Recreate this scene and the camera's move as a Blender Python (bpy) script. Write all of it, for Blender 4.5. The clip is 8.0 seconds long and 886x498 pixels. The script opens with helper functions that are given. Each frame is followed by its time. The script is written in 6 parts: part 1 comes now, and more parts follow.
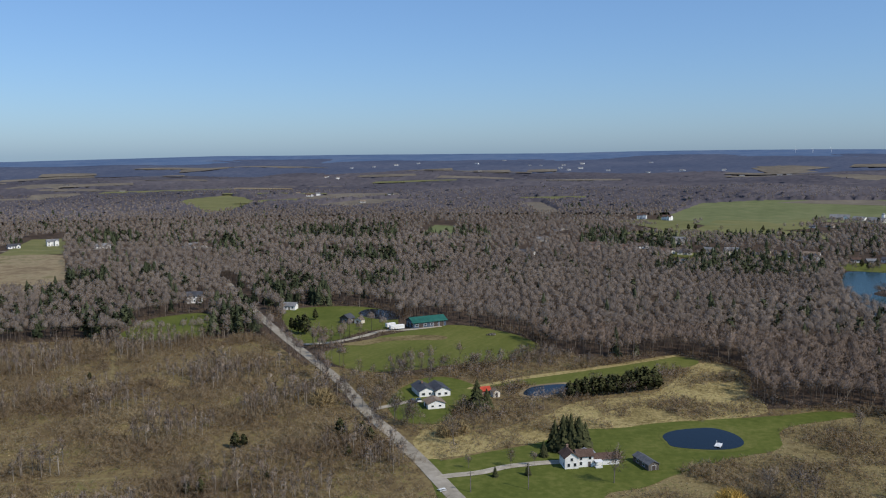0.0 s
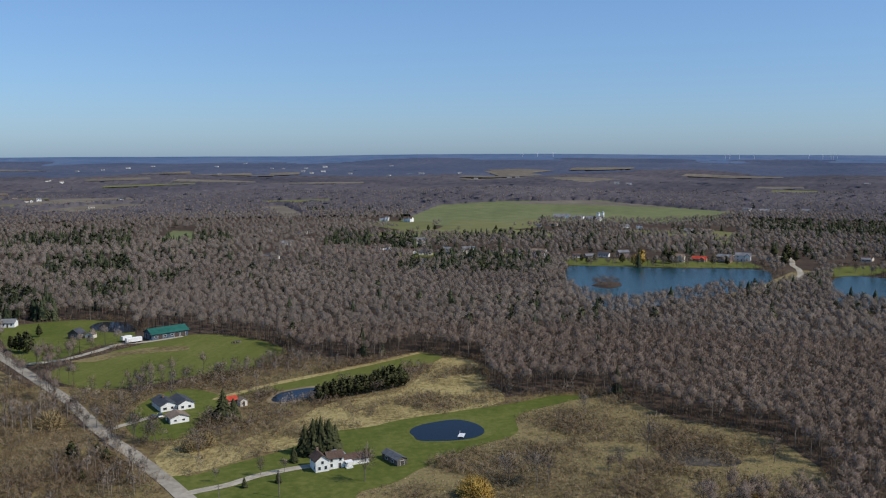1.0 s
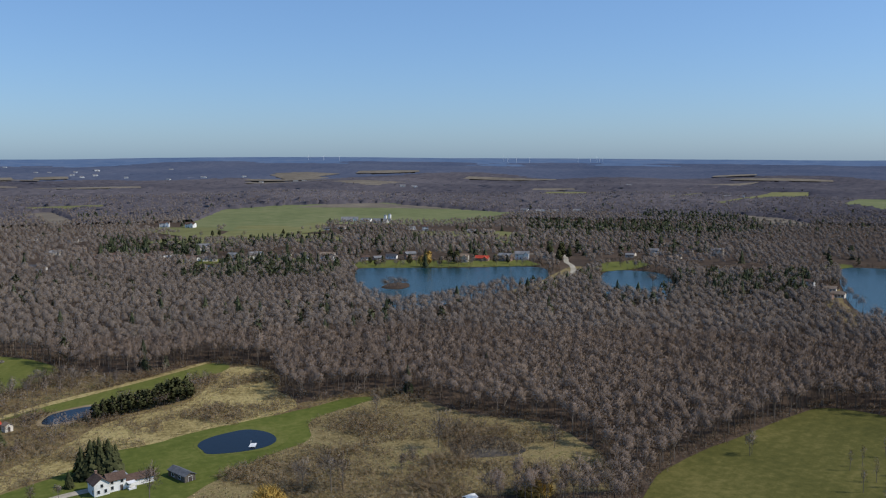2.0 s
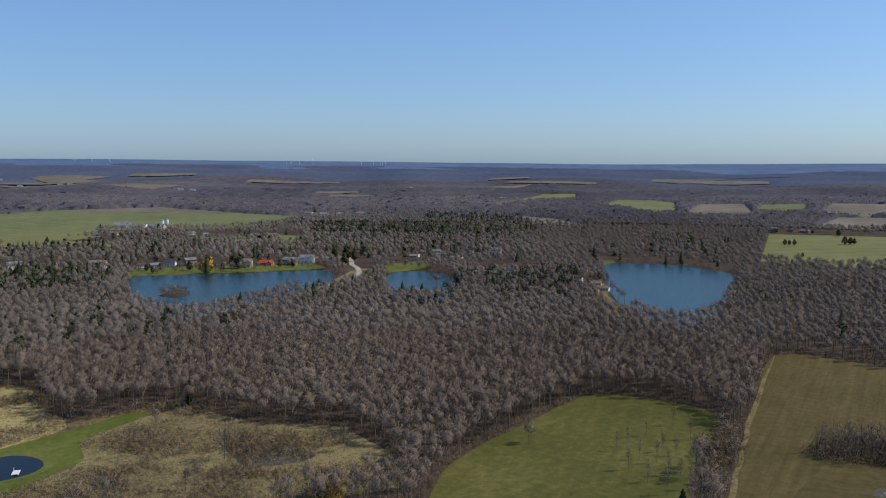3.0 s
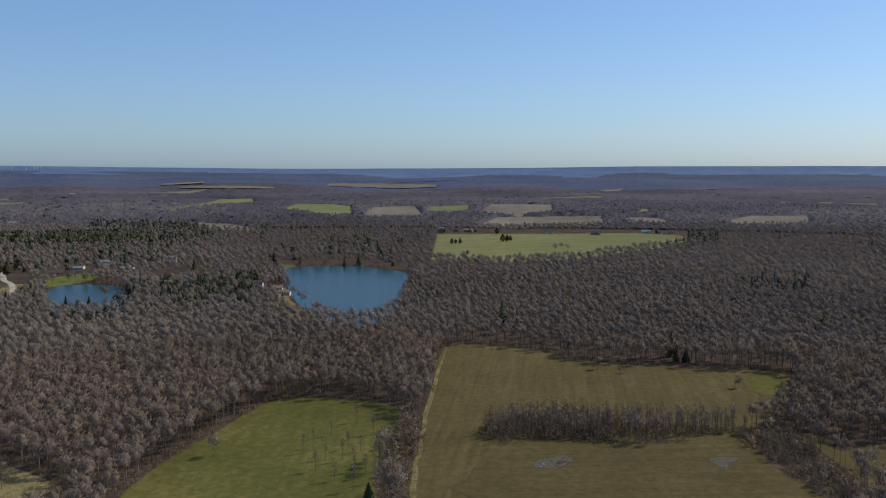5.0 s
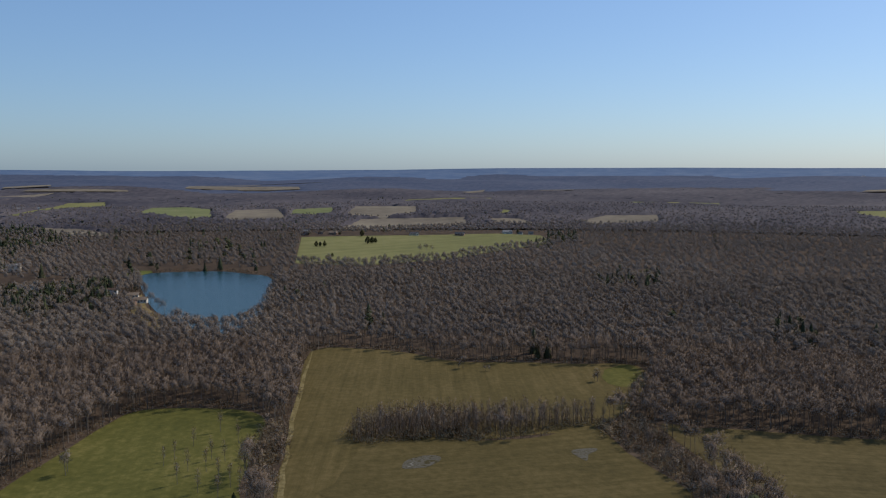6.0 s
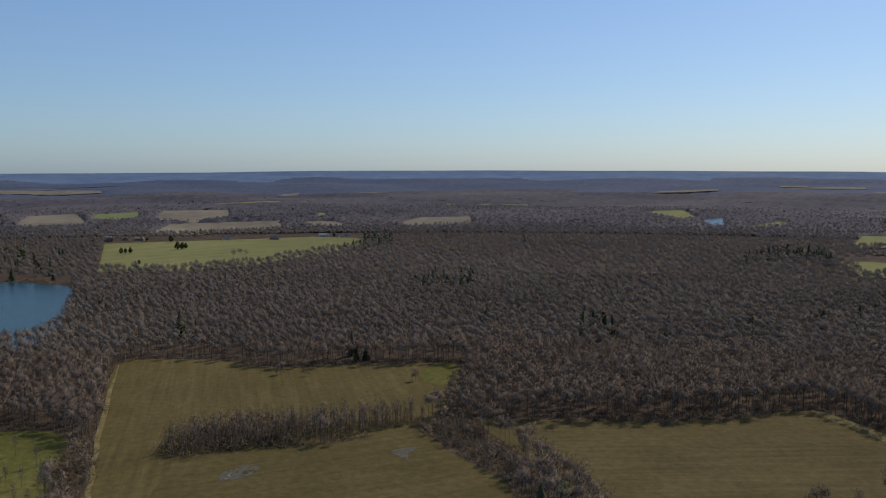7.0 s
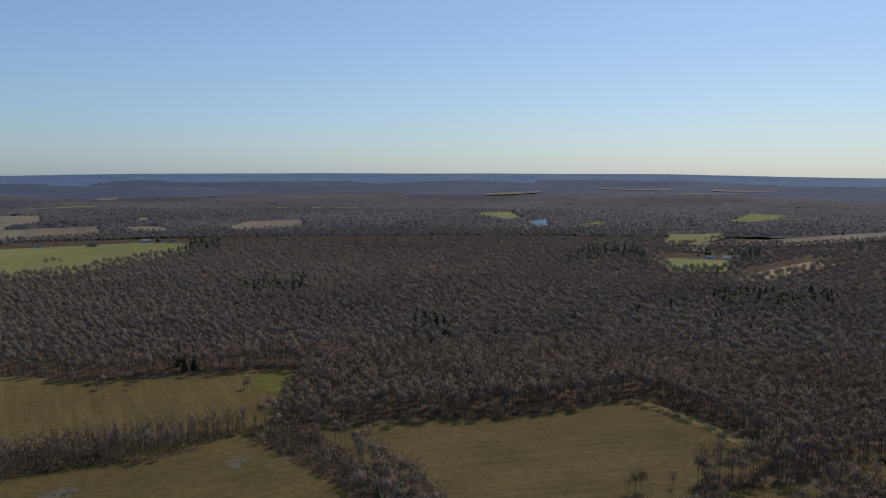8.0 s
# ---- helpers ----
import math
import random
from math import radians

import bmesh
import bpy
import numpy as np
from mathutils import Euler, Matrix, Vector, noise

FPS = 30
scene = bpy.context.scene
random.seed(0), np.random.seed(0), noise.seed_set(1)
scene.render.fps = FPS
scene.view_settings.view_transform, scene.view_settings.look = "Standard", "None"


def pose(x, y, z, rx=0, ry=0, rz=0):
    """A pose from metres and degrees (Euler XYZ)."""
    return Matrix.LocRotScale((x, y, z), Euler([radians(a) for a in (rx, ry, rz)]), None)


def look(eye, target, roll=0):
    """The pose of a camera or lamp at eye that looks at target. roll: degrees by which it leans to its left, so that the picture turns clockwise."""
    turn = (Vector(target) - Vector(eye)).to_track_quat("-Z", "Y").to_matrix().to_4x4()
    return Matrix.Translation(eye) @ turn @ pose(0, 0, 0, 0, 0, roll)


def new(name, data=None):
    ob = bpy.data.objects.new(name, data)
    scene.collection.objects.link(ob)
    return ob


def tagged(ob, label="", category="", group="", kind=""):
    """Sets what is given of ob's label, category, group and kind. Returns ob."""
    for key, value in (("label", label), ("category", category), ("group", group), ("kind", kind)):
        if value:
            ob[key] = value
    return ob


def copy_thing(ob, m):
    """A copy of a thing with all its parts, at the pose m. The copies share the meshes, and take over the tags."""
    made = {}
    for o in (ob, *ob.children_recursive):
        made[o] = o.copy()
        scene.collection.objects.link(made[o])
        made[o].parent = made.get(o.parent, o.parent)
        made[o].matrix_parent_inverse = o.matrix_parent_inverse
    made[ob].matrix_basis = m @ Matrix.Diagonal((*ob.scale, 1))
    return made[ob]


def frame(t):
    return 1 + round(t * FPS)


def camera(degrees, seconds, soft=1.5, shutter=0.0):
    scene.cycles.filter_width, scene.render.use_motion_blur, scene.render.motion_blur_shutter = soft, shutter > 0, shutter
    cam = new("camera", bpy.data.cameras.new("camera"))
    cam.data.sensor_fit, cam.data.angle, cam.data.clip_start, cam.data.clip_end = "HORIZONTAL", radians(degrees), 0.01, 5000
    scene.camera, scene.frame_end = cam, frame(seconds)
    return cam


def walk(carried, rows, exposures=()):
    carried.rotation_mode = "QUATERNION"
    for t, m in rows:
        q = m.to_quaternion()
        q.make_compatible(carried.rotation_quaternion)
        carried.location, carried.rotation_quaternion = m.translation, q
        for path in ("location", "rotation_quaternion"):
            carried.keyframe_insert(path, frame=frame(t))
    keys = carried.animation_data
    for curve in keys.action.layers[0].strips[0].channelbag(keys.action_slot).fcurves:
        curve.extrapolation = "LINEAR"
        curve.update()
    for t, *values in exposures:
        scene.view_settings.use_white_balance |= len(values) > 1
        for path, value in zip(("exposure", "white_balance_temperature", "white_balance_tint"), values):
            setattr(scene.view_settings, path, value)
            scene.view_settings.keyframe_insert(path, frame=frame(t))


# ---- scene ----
cam = camera(53.81, 8.0, soft=1.15)

# ---------- camera: it stands 100 m up and turns to the right ----------
PATH = [
    (0.0, pose(0, 0, 100, 83.794, 0.389, 0.002)),
    (0.5, pose(0, 0, 100, 83.850, 0.208, -9.281)),
    (1.0, pose(0, 0, 100, 83.925, 0.131, -16.691)),
    (1.5, pose(0, 0, 100, 83.997, 0.071, -23.404)),
    (1.7, pose(0, 0, 100, 84.049, 0.120, -26.247)),
    (2.8, pose(0, 0, 100, 84.264, -0.159, -41.915)),
    (3.0, pose(0, 0, 100, 84.304, -0.122, -44.636)),
    (3.5, pose(0, 0, 100, 84.387, -0.190, -50.905)),
    (4.0, pose(0, 0, 100, 84.487, -0.188, -56.358)),
    (4.5, pose(0, 0, 100, 84.568, -0.173, -61.198)),
    (6.0, pose(0, 0, 100, 84.781, -0.070, -74.403)),
    (6.5, pose(0, 0, 100, 84.874, -0.084, -79.973)),
    (7.0, pose(0, 0, 100, 84.971, -0.057, -86.431)),
    (7.5, pose(0, 0, 100, 85.053, -0.048, -92.402)),
    (8.0, pose(0, 0, 100, 85.157, 0.001, -97.456)),
]
EXPOSURES = [(0.0, -0.22, 6400, 10), (1.5, -0.18, 6400, 10), (3.5, -0.15, 6500, 10), (4.5, -0.18, 6600, 10), (6.5, -0.36, 6900, 10), (8.0, -0.45, 7050, 10)]
walk(cam, PATH, EXPOSURES)
scene.cycles.transparent_max_bounces = 24

# ---------- sky and sun ----------
SUN_AZ, SUN_EL = 125.0, 43.0
world = bpy.data.worlds.new("sky")
scene.world = world
world.use_nodes = True
sky = world.node_tree.nodes.new("ShaderNodeTexSky")
sky.sky_type, sky.sun_disc = "NISHITA", False
sky.sun_elevation, sky.sun_rotation = radians(SUN_EL), radians(SUN_AZ)
sky.altitude, sky.air_density, sky.dust_density, sky.ozone_density = 300, 1.0, 0.9, 3.2
cool = world.node_tree.nodes.new("ShaderNodeMix")
cool.data_type, cool.blend_type = "RGBA", "MULTIPLY"
cool.inputs["Factor"].default_value = 1.0
cool.inputs["B"].default_value = (0.83, 1.0, 1.27, 1)
world.node_tree.links.new(sky.outputs[0], cool.inputs["A"])
even = world.node_tree.nodes.new("ShaderNodeMix")
even.data_type = "RGBA"
even.inputs["Factor"].default_value = 0.26
even.inputs["B"].default_value = (2.5, 4.6, 7.4, 1)
world.node_tree.links.new(cool.outputs["Result"], even.inputs["A"])
world.node_tree.links.new(even.outputs["Result"], world.node_tree.nodes["Background"].inputs[0])
world.node_tree.nodes["Background"].inputs[1].default_value = 0.113
sun = new("sun", bpy.data.lights.new("sun", "SUN"))
sun.data.energy, sun.data.angle, sun.data.color = 4.4, radians(0.53), (1.0, 0.93, 0.82)
sun_way = Vector((-math.sin(radians(SUN_AZ)) * math.cos(radians(SUN_EL)), -math.cos(radians(SUN_AZ)) * math.cos(radians(SUN_EL)), -math.sin(radians(SUN_EL))))
sun.matrix_world = look((0, 0, 300), Vector((0, 0, 300)) + sun_way)


# ---------- materials ----------
def mat(name, stops, small=1.0, large=0.05, rough=0.95, bump=0.0, tone=False, rows=None, spec=0.04, metal=0.0, island=False, alpha=1.0, lace=None):
    """Colours from stops, mixed by noise at two scales (features per metre); rows: (metres, degrees, strength) of drill lines."""
    m = bpy.data.materials.new(name)
    m.use_nodes = True
    nt = m.node_tree
    node, link = nt.nodes.new, nt.links.new
    p = nt.nodes["Principled BSDF"]
    p.inputs["Roughness"].default_value, p.inputs["Metallic"].default_value = rough, metal
    p.inputs["Specular IOR Level"].default_value = spec
    co = node("ShaderNodeTexCoord")
    a, b = node("ShaderNodeTexNoise"), node("ShaderNodeTexNoise")
    for n, s, d in ((a, small, 4), (b, large, 6)):
        n.inputs["Scale"].default_value, n.inputs["Detail"].default_value = s, d
        n.inputs["Roughness"].default_value = 0.65
        link(co.outputs["Object"], n.inputs["Vector"])
    mix = node("ShaderNodeMix")
    mix.inputs["Factor"].default_value = 0.5
    link(a.outputs[0], mix.inputs["A"])
    link(b.outputs[0], mix.inputs["B"])
    value = mix.outputs["Result"]
    if tone or island:
        if tone:
            t = node("ShaderNodeAttribute")
            t.attribute_name = "tone"
            source = t.outputs["Fac"]
        else:
            source = node("ShaderNodeObjectInfo").outputs["Random"]
        mix2 = node("ShaderNodeMix")
        mix2.inputs["Factor"].default_value = 0.7
        link(value, mix2.inputs["A"])
        link(source, mix2.inputs["B"])
        value = mix2.outputs["Result"]
    if rows:
        # streaks along the drill rows
        turn, mp, w = node("ShaderNodeMapping"), node("ShaderNodeMapping"), node("ShaderNodeTexNoise")
        turn.inputs["Rotation"].default_value = (0, 0, radians(rows[1]))
        mp.inputs["Scale"].default_value = (1 / rows[0], 0.035 / rows[0], 1)
        w.inputs["Scale"].default_value, w.inputs["Detail"].default_value, w.inputs["Roughness"].default_value = 0.6, 5.0, 0.7
        link(co.outputs["Object"], turn.inputs["Vector"])
        link(turn.outputs[0], mp.inputs["Vector"])
        link(mp.outputs[0], w.inputs["Vector"])
        mix3 = node("ShaderNodeMix")
        mix3.inputs["Factor"].default_value = rows[2]
        link(value, mix3.inputs["A"])
        link(w.outputs[0], mix3.inputs["B"])
        value = mix3.outputs["Result"]
    ramp = node("ShaderNodeValToRGB")
    e = ramp.color_ramp.elements
    lo, hi = (0.05, 0.95) if (tone or island) else (0.38, 0.62)
    while len(e) < len(stops):
        e.new(0.5)
    for i, c in enumerate(stops):
        e[i].position = lo + (hi - lo) * i / max(1, len(stops) - 1)
        e[i].color = (*c, 1)
    link(value, ramp.inputs[0])
    link(ramp.outputs[0], p.inputs["Base Color"])
    solid = None
    if lace:
        # fine twigs: only part of each spray is solid
        ln, rg = node("ShaderNodeTexNoise"), node("ShaderNodeMapRange")
        ln.inputs["Scale"].default_value, ln.inputs["Detail"].default_value = lace, 2.0
        rg.inputs["From Min"].default_value, rg.inputs["From Max"].default_value = 0.36, 0.6
        rg.inputs["To Min"].default_value, rg.inputs["To Max"].default_value = 0.2 * alpha, alpha
        mp2 = node("ShaderNodeMapping")
        mp2.inputs["Scale"].default_value = (1, 1, 0.35)
        link(co.outputs["Object"], mp2.inputs["Vector"])
        link(mp2.outputs[0], ln.inputs["Vector"])
        link(ln.outputs[0], rg.inputs["Value"])
        solid = rg.outputs[0]
    if alpha < 1:
        # light passes between and through the fine twigs
        thin, clear, both, out = node("ShaderNodeBsdfTranslucent"), node("ShaderNodeBsdfTransparent"), node("ShaderNodeMixShader"), node("ShaderNodeMixShader")
        link(ramp.outputs[0], thin.inputs["Color"])
        both.inputs[0].default_value, out.inputs[0].default_value = 0.05, alpha
        link(p.outputs[0], both.inputs[1])
        link(thin.outputs[0], both.inputs[2])
        link(clear.outputs[0], out.inputs[1])
        link(both.outputs[0], out.inputs[2])
        if solid:
            link(solid, out.inputs[0])
        link(out.outputs[0], nt.nodes["Material Output"].inputs[0])
    if bump:
        bp = node("ShaderNodeBump")
        bp.inputs["Strength"].default_value, bp.inputs["Distance"].default_value = bump, 0.3 / max(small, 0.3)
        link(a.outputs[0], bp.inputs["Height"])
        link(bp.outputs[0], p.inputs["Normal"])
    return m


def water_mat(name, colour, ripple, ior=1.3):
    m = bpy.data.materials.new(name)
    m.use_nodes = True
    nt = m.node_tree
    p = nt.nodes["Principled BSDF"]
    p.inputs["Base Color"].default_value = (*colour, 1)
    p.inputs["Roughness"].default_value, p.inputs["IOR"].default_value = 0.1 + 0.25 * ripple, ior
    n, b = nt.nodes.new("ShaderNodeTexNoise"), nt.nodes.new("ShaderNodeBump")
    co = nt.nodes.new("ShaderNodeTexCoord")
    nt.links.new(co.outputs["Object"], n.inputs["Vector"])
    n.inputs["Scale"].default_value, n.inputs["Detail"].default_value = 0.5, 5
    b.inputs["Strength"].default_value, b.inputs["Distance"].default_value = ripple, 0.4
    nt.links.new(n.outputs[0], b.inputs["Height"])
    nt.links.new(b.outputs[0], p.inputs["Normal"])
    return m


M = {
    "litter": mat("leaf_litter", [(0.045, 0.033, 0.025), (0.07, 0.05, 0.037), (0.11, 0.08, 0.057)], 0.6, 0.04, bump=0.4),
    "rough": mat("rough_grass", [(0.09, 0.063, 0.033), (0.14, 0.102, 0.05), (0.2, 0.152, 0.072), (0.14, 0.132, 0.043)], 0.5, 0.05, bump=0.5),
    "dry": mat("dry_grass", [(0.13, 0.1, 0.04), (0.235, 0.185, 0.077), (0.37, 0.295, 0.135), (0.18, 0.16, 0.052)], 0.45, 0.045, bump=0.6),
    "sedge": mat("olive_meadow_grass", [(0.095, 0.073, 0.033), (0.15, 0.117, 0.053), (0.225, 0.177, 0.086), (0.13, 0.117, 0.045)], 0.5, 0.05, bump=0.6),
    "pale_verge": mat("pale_verge_grass", [(0.09, 0.07, 0.03), (0.145, 0.115, 0.052), (0.21, 0.17, 0.085)], 0.6, 0.1, bump=0.6),
    "lawn": mat("mown_lawn", [(0.068, 0.084, 0.018), (0.092, 0.107, 0.024), (0.134, 0.138, 0.038)], 0.35, 0.035, bump=0.1),
    "pasture": mat("winter_pasture", [(0.082, 0.095, 0.022), (0.11, 0.119, 0.03), (0.156, 0.15, 0.047)], 0.4, 0.02, bump=0.2, rows=(2.0, 25, 0.25)),
    "green": mat("spring_crop", [(0.062, 0.063, 0.018), (0.088, 0.084, 0.024), (0.14, 0.122, 0.04)], 0.3, 0.018, bump=0.2, rows=(1.6, 62, 0.16)),
    "stubble": mat("stubble", [(0.06, 0.048, 0.019), (0.088, 0.068, 0.027), (0.128, 0.096, 0.042)], 0.3, 0.016, bump=0.25, rows=(1.5, 73, 0.36)),
    "stubble_b": mat("stubble_rows", [(0.054, 0.044, 0.018), (0.079, 0.062, 0.025), (0.114, 0.087, 0.038)], 0.3, 0.02, bump=0.25, rows=(1.5, -29, 0.3)),
    "stubble_c": mat("stubble_drilled", [(0.056, 0.045, 0.019), (0.083, 0.065, 0.028), (0.12, 0.092, 0.042)], 0.3, 0.02, bump=0.25, rows=(1.5, -6, 0.36)),
    "tan": mat("far_tan_field", [(0.105, 0.09, 0.07), (0.15, 0.127, 0.098), (0.2, 0.17, 0.125)], 0.05, 0.006),
    "yg": mat("far_pale_field", [(0.108, 0.11, 0.045), (0.148, 0.146, 0.058), (0.195, 0.178, 0.08)], 0.05, 0.006, rows=(9, -60, 0.35)),
    "fgreen": mat("far_green_field", [(0.105, 0.12, 0.05), (0.135, 0.15, 0.065), (0.18, 0.175, 0.085)], 0.05, 0.006),
    "brown": mat("rough_tan_land", [(0.15, 0.11, 0.068), (0.21, 0.16, 0.095), (0.27, 0.215, 0.13), (0.17, 0.145, 0.075)], 0.08, 0.01, bump=0.2),
    "gravel": mat("gravel", [(0.25, 0.22, 0.165), (0.34, 0.3, 0.235), (0.43, 0.385, 0.31)], 0.5, 0.08, bump=0.2),
    "road": mat("worn_chip_seal", [(0.22, 0.192, 0.15), (0.285, 0.252, 0.2), (0.36, 0.32, 0.26)], 0.35, 0.06, bump=0.1),
    "mud": mat("grey_mud", [(0.05, 0.042, 0.02), (0.06, 0.05, 0.027), (0.105, 0.098, 0.082), (0.065, 0.056, 0.035), (0.165, 0.157, 0.14)], 0.45, 0.12, bump=0.3),
    "bog": mat("wet_dark_sedge", [(0.03, 0.03, 0.03), (0.07, 0.06, 0.05), (0.13, 0.11, 0.085)], 0.4, 0.15, rough=0.85, bump=0.5),
    "lake": water_mat("lake_water", (0.01, 0.036, 0.042), 0.6, 1.22),
    "pond": water_mat("pond_water", (0.006, 0.01, 0.016), 0.1, 1.19),
    "bark": mat("grey_bark", [(0.07, 0.056, 0.045), (0.12, 0.1, 0.085), (0.22, 0.195, 0.17)], 2.0, 0.3, tone=True),
    "pale_bark": mat("pale_sapling_bark", [(0.13, 0.11, 0.09), (0.21, 0.18, 0.15), (0.32, 0.285, 0.24)], 2.0, 0.3, tone=True),
    "bark_one": mat("tree_bark", [(0.1, 0.085, 0.07), (0.19, 0.165, 0.145), (0.28, 0.25, 0.22)], 2.0, 0.3),
    "twig": mat("bare_twigs", [(0.125, 0.097, 0.082), (0.178, 0.138, 0.113), (0.235, 0.183, 0.148), (0.29, 0.234, 0.19), (0.39, 0.325, 0.263)], 0.3, 0.01, tone=True, alpha=0.5, lace=4.2),
    "twig_one": mat("bare_crown_twigs", [(0.13, 0.1, 0.082), (0.19, 0.155, 0.13), (0.26, 0.225, 0.19)], 0.5, 0.1, island=True, alpha=0.6, lace=34.0),
    "mid_twig": mat("bare_twigs_greyed", [(0.122, 0.1, 0.087), (0.172, 0.14, 0.118), (0.225, 0.184, 0.152), (0.28, 0.231, 0.19), (0.37, 0.314, 0.26)], 0.3, 0.01, tone=True, alpha=0.55, lace=2.6),
    # haze painted into the two canopy colours, bluer for the farther one
    "far_brush": mat("haze_tinted_canopy", [(0.022, 0.023, 0.034), (0.05, 0.046, 0.056), (0.102, 0.09, 0.096), (0.16, 0.143, 0.145)], 0.08, 0.01, tone=True, bump=0.8),
    "rim_brush": mat("haze_blue_horizon_woods", [(0.03, 0.044, 0.082), (0.052, 0.066, 0.106), (0.083, 0.093, 0.13), (0.125, 0.13, 0.158)], 0.05, 0.004, tone=True, bump=0.8),
    "shrub": mat("shrub_twigs", [(0.108, 0.077, 0.05), (0.17, 0.124, 0.08), (0.228, 0.174, 0.106), (0.29, 0.235, 0.138)], 0.3, 0.02, tone=True, alpha=0.4, lace=4.0),
    "straw": mat("dead_grass_blades", [(0.24, 0.18, 0.09), (0.36, 0.28, 0.15), (0.46, 0.38, 0.22)], 0.4, 0.05, tone=True),
    "willow": mat("golden_willow_twigs", [(0.33, 0.21, 0.05), (0.42, 0.28, 0.075), (0.5, 0.35, 0.11)], 5.0, 1.0),
    "needles": mat("conifer_needles", [(0.03, 0.039, 0.021), (0.052, 0.062, 0.034), (0.085, 0.095, 0.05)], 0.4, 0.02, tone=True),
    "needles_one": mat("spruce_needles", [(0.035, 0.038, 0.018), (0.056, 0.06, 0.027), (0.085, 0.087, 0.04)], 9.0, 1.0),
    "white": mat("white_siding", [(0.66, 0.65, 0.61), (0.78, 0.77, 0.73), (0.84, 0.83, 0.8)], 0.8, 0.15, rough=0.6),
    "cream": mat("cream_siding", [(0.55, 0.5, 0.42), (0.64, 0.58, 0.48), (0.7, 0.65, 0.56)], 0.8, 0.15, rough=0.6),
    "brick": mat("brown_brick", [(0.19, 0.12, 0.09), (0.26, 0.17, 0.13), (0.33, 0.23, 0.18)], 2.0, 0.2),
    "grey_wood": mat("weathered_boards", [(0.07, 0.06, 0.05), (0.11, 0.095, 0.08), (0.16, 0.14, 0.12)], 2.0, 0.2),
    "navy": mat("blue_grey_sheet_wall", [(0.06, 0.08, 0.11), (0.085, 0.11, 0.15), (0.11, 0.14, 0.18)], 1.0, 0.2, rough=0.5),
    "red": mat("red_tarpaulin", [(0.3, 0.04, 0.025), (0.4, 0.06, 0.035), (0.48, 0.1, 0.06)], 1.0, 0.2, rough=0.6),
    "roof_brown": mat("brown_shingles", [(0.065, 0.042, 0.034), (0.1, 0.066, 0.052), (0.14, 0.1, 0.08)], 2.0, 0.2, bump=0.3),
    "roof_grey": mat("grey_shingles", [(0.12, 0.12, 0.125), (0.18, 0.18, 0.185), (0.24, 0.24, 0.245)], 2.0, 0.2, rough=0.7, bump=0.2),
    "roof_dark": mat("slate_shingles", [(0.04, 0.042, 0.05), (0.065, 0.068, 0.078), (0.1, 0.1, 0.11)], 2.0, 0.2, rough=0.6, bump=0.2),
    "roof_tan": mat("tan_shingles", [(0.15, 0.11, 0.08), (0.21, 0.16, 0.12), (0.26, 0.21, 0.17)], 2.0, 0.2, bump=0.2),
    "roof_green": mat("green_sheet_roof", [(0.012, 0.07, 0.052), (0.017, 0.098, 0.073), (0.028, 0.12, 0.092)], 0.6, 0.1, rough=0.5, metal=0.0, spec=0.3),
    "roof_metal": mat("grey_sheet_roof", [(0.17, 0.18, 0.2), (0.23, 0.24, 0.26), (0.3, 0.31, 0.33)], 0.8, 0.1, rough=0.45, spec=0.4),
    "roof_slate": mat("dull_grey_sheet_roof", [(0.08, 0.082, 0.09), (0.115, 0.118, 0.125), (0.15, 0.152, 0.16)], 0.8, 0.1, rough=0.55),
    "glass": mat("window_glass", [(0.02, 0.025, 0.03), (0.03, 0.035, 0.045)], 0.5, 0.1, rough=0.08, spec=0.5),
    "trim": mat("painted_trim", [(0.6, 0.6, 0.58), (0.75, 0.75, 0.73)], 1.0, 0.2, rough=0.5),
    "door": mat("dark_door_paint", [(0.06, 0.05, 0.05), (0.1, 0.08, 0.07)], 1.0, 0.2, rough=0.5),
    "tyre": mat("black_rubber", [(0.02, 0.02, 0.02), (0.035, 0.035, 0.035)], 2.0, 0.2),
    # distance haze is painted into this base colour as blue
    "ridge": mat("haze_blue_far_ridge", [(0.07, 0.11, 0.19), (0.085, 0.128, 0.21), (0.11, 0.148, 0.22)], 0.012, 0.003),
}


# ---------- mesh helpers ----------
def part(name, bm, material, parent=None, label=""):
    """Links a bmesh as one mesh object, under parent if one is given."""
    me = bpy.data.meshes.new(name)
    bm.normal_update()
    bm.to_mesh(me)
    bm.free()
    me.materials.append(material)
    ob = new(name, me)
    if parent:
        ob.parent = parent
    return tagged(ob, label)


def array_mesh(name, verts, tris, tone, material, normals=None):
    """A triangle mesh from arrays, with a tint number for every point."""
    me = bpy.data.meshes.new(name)
    me.vertices.add(len(verts))
    me.vertices.foreach_set("co", np.ascontiguousarray(verts, dtype=np.float32).ravel())
    me.loops.add(3 * len(tris))
    me.loops.foreach_set("vertex_index", np.ascontiguousarray(tris, dtype=np.int32).ravel())
    me.polygons.add(len(tris))
    me.polygons.foreach_set("loop_start", np.arange(0, 3 * len(tris), 3, dtype=np.int32))
    if tone is not None:
        me.attributes.new("tone", "FLOAT", "POINT").data.foreach_set("value", np.ascontiguousarray(tone, dtype=np.float32))
    me.update(calc_edges=True)
    if normals is not None:
        me.polygons.foreach_set("use_smooth", np.ones(len(tris), dtype=bool))
        me.normals_split_custom_set_from_vertices(np.ascontiguousarray(normals, dtype=np.float32))
    me.materials.append(material)
    return me


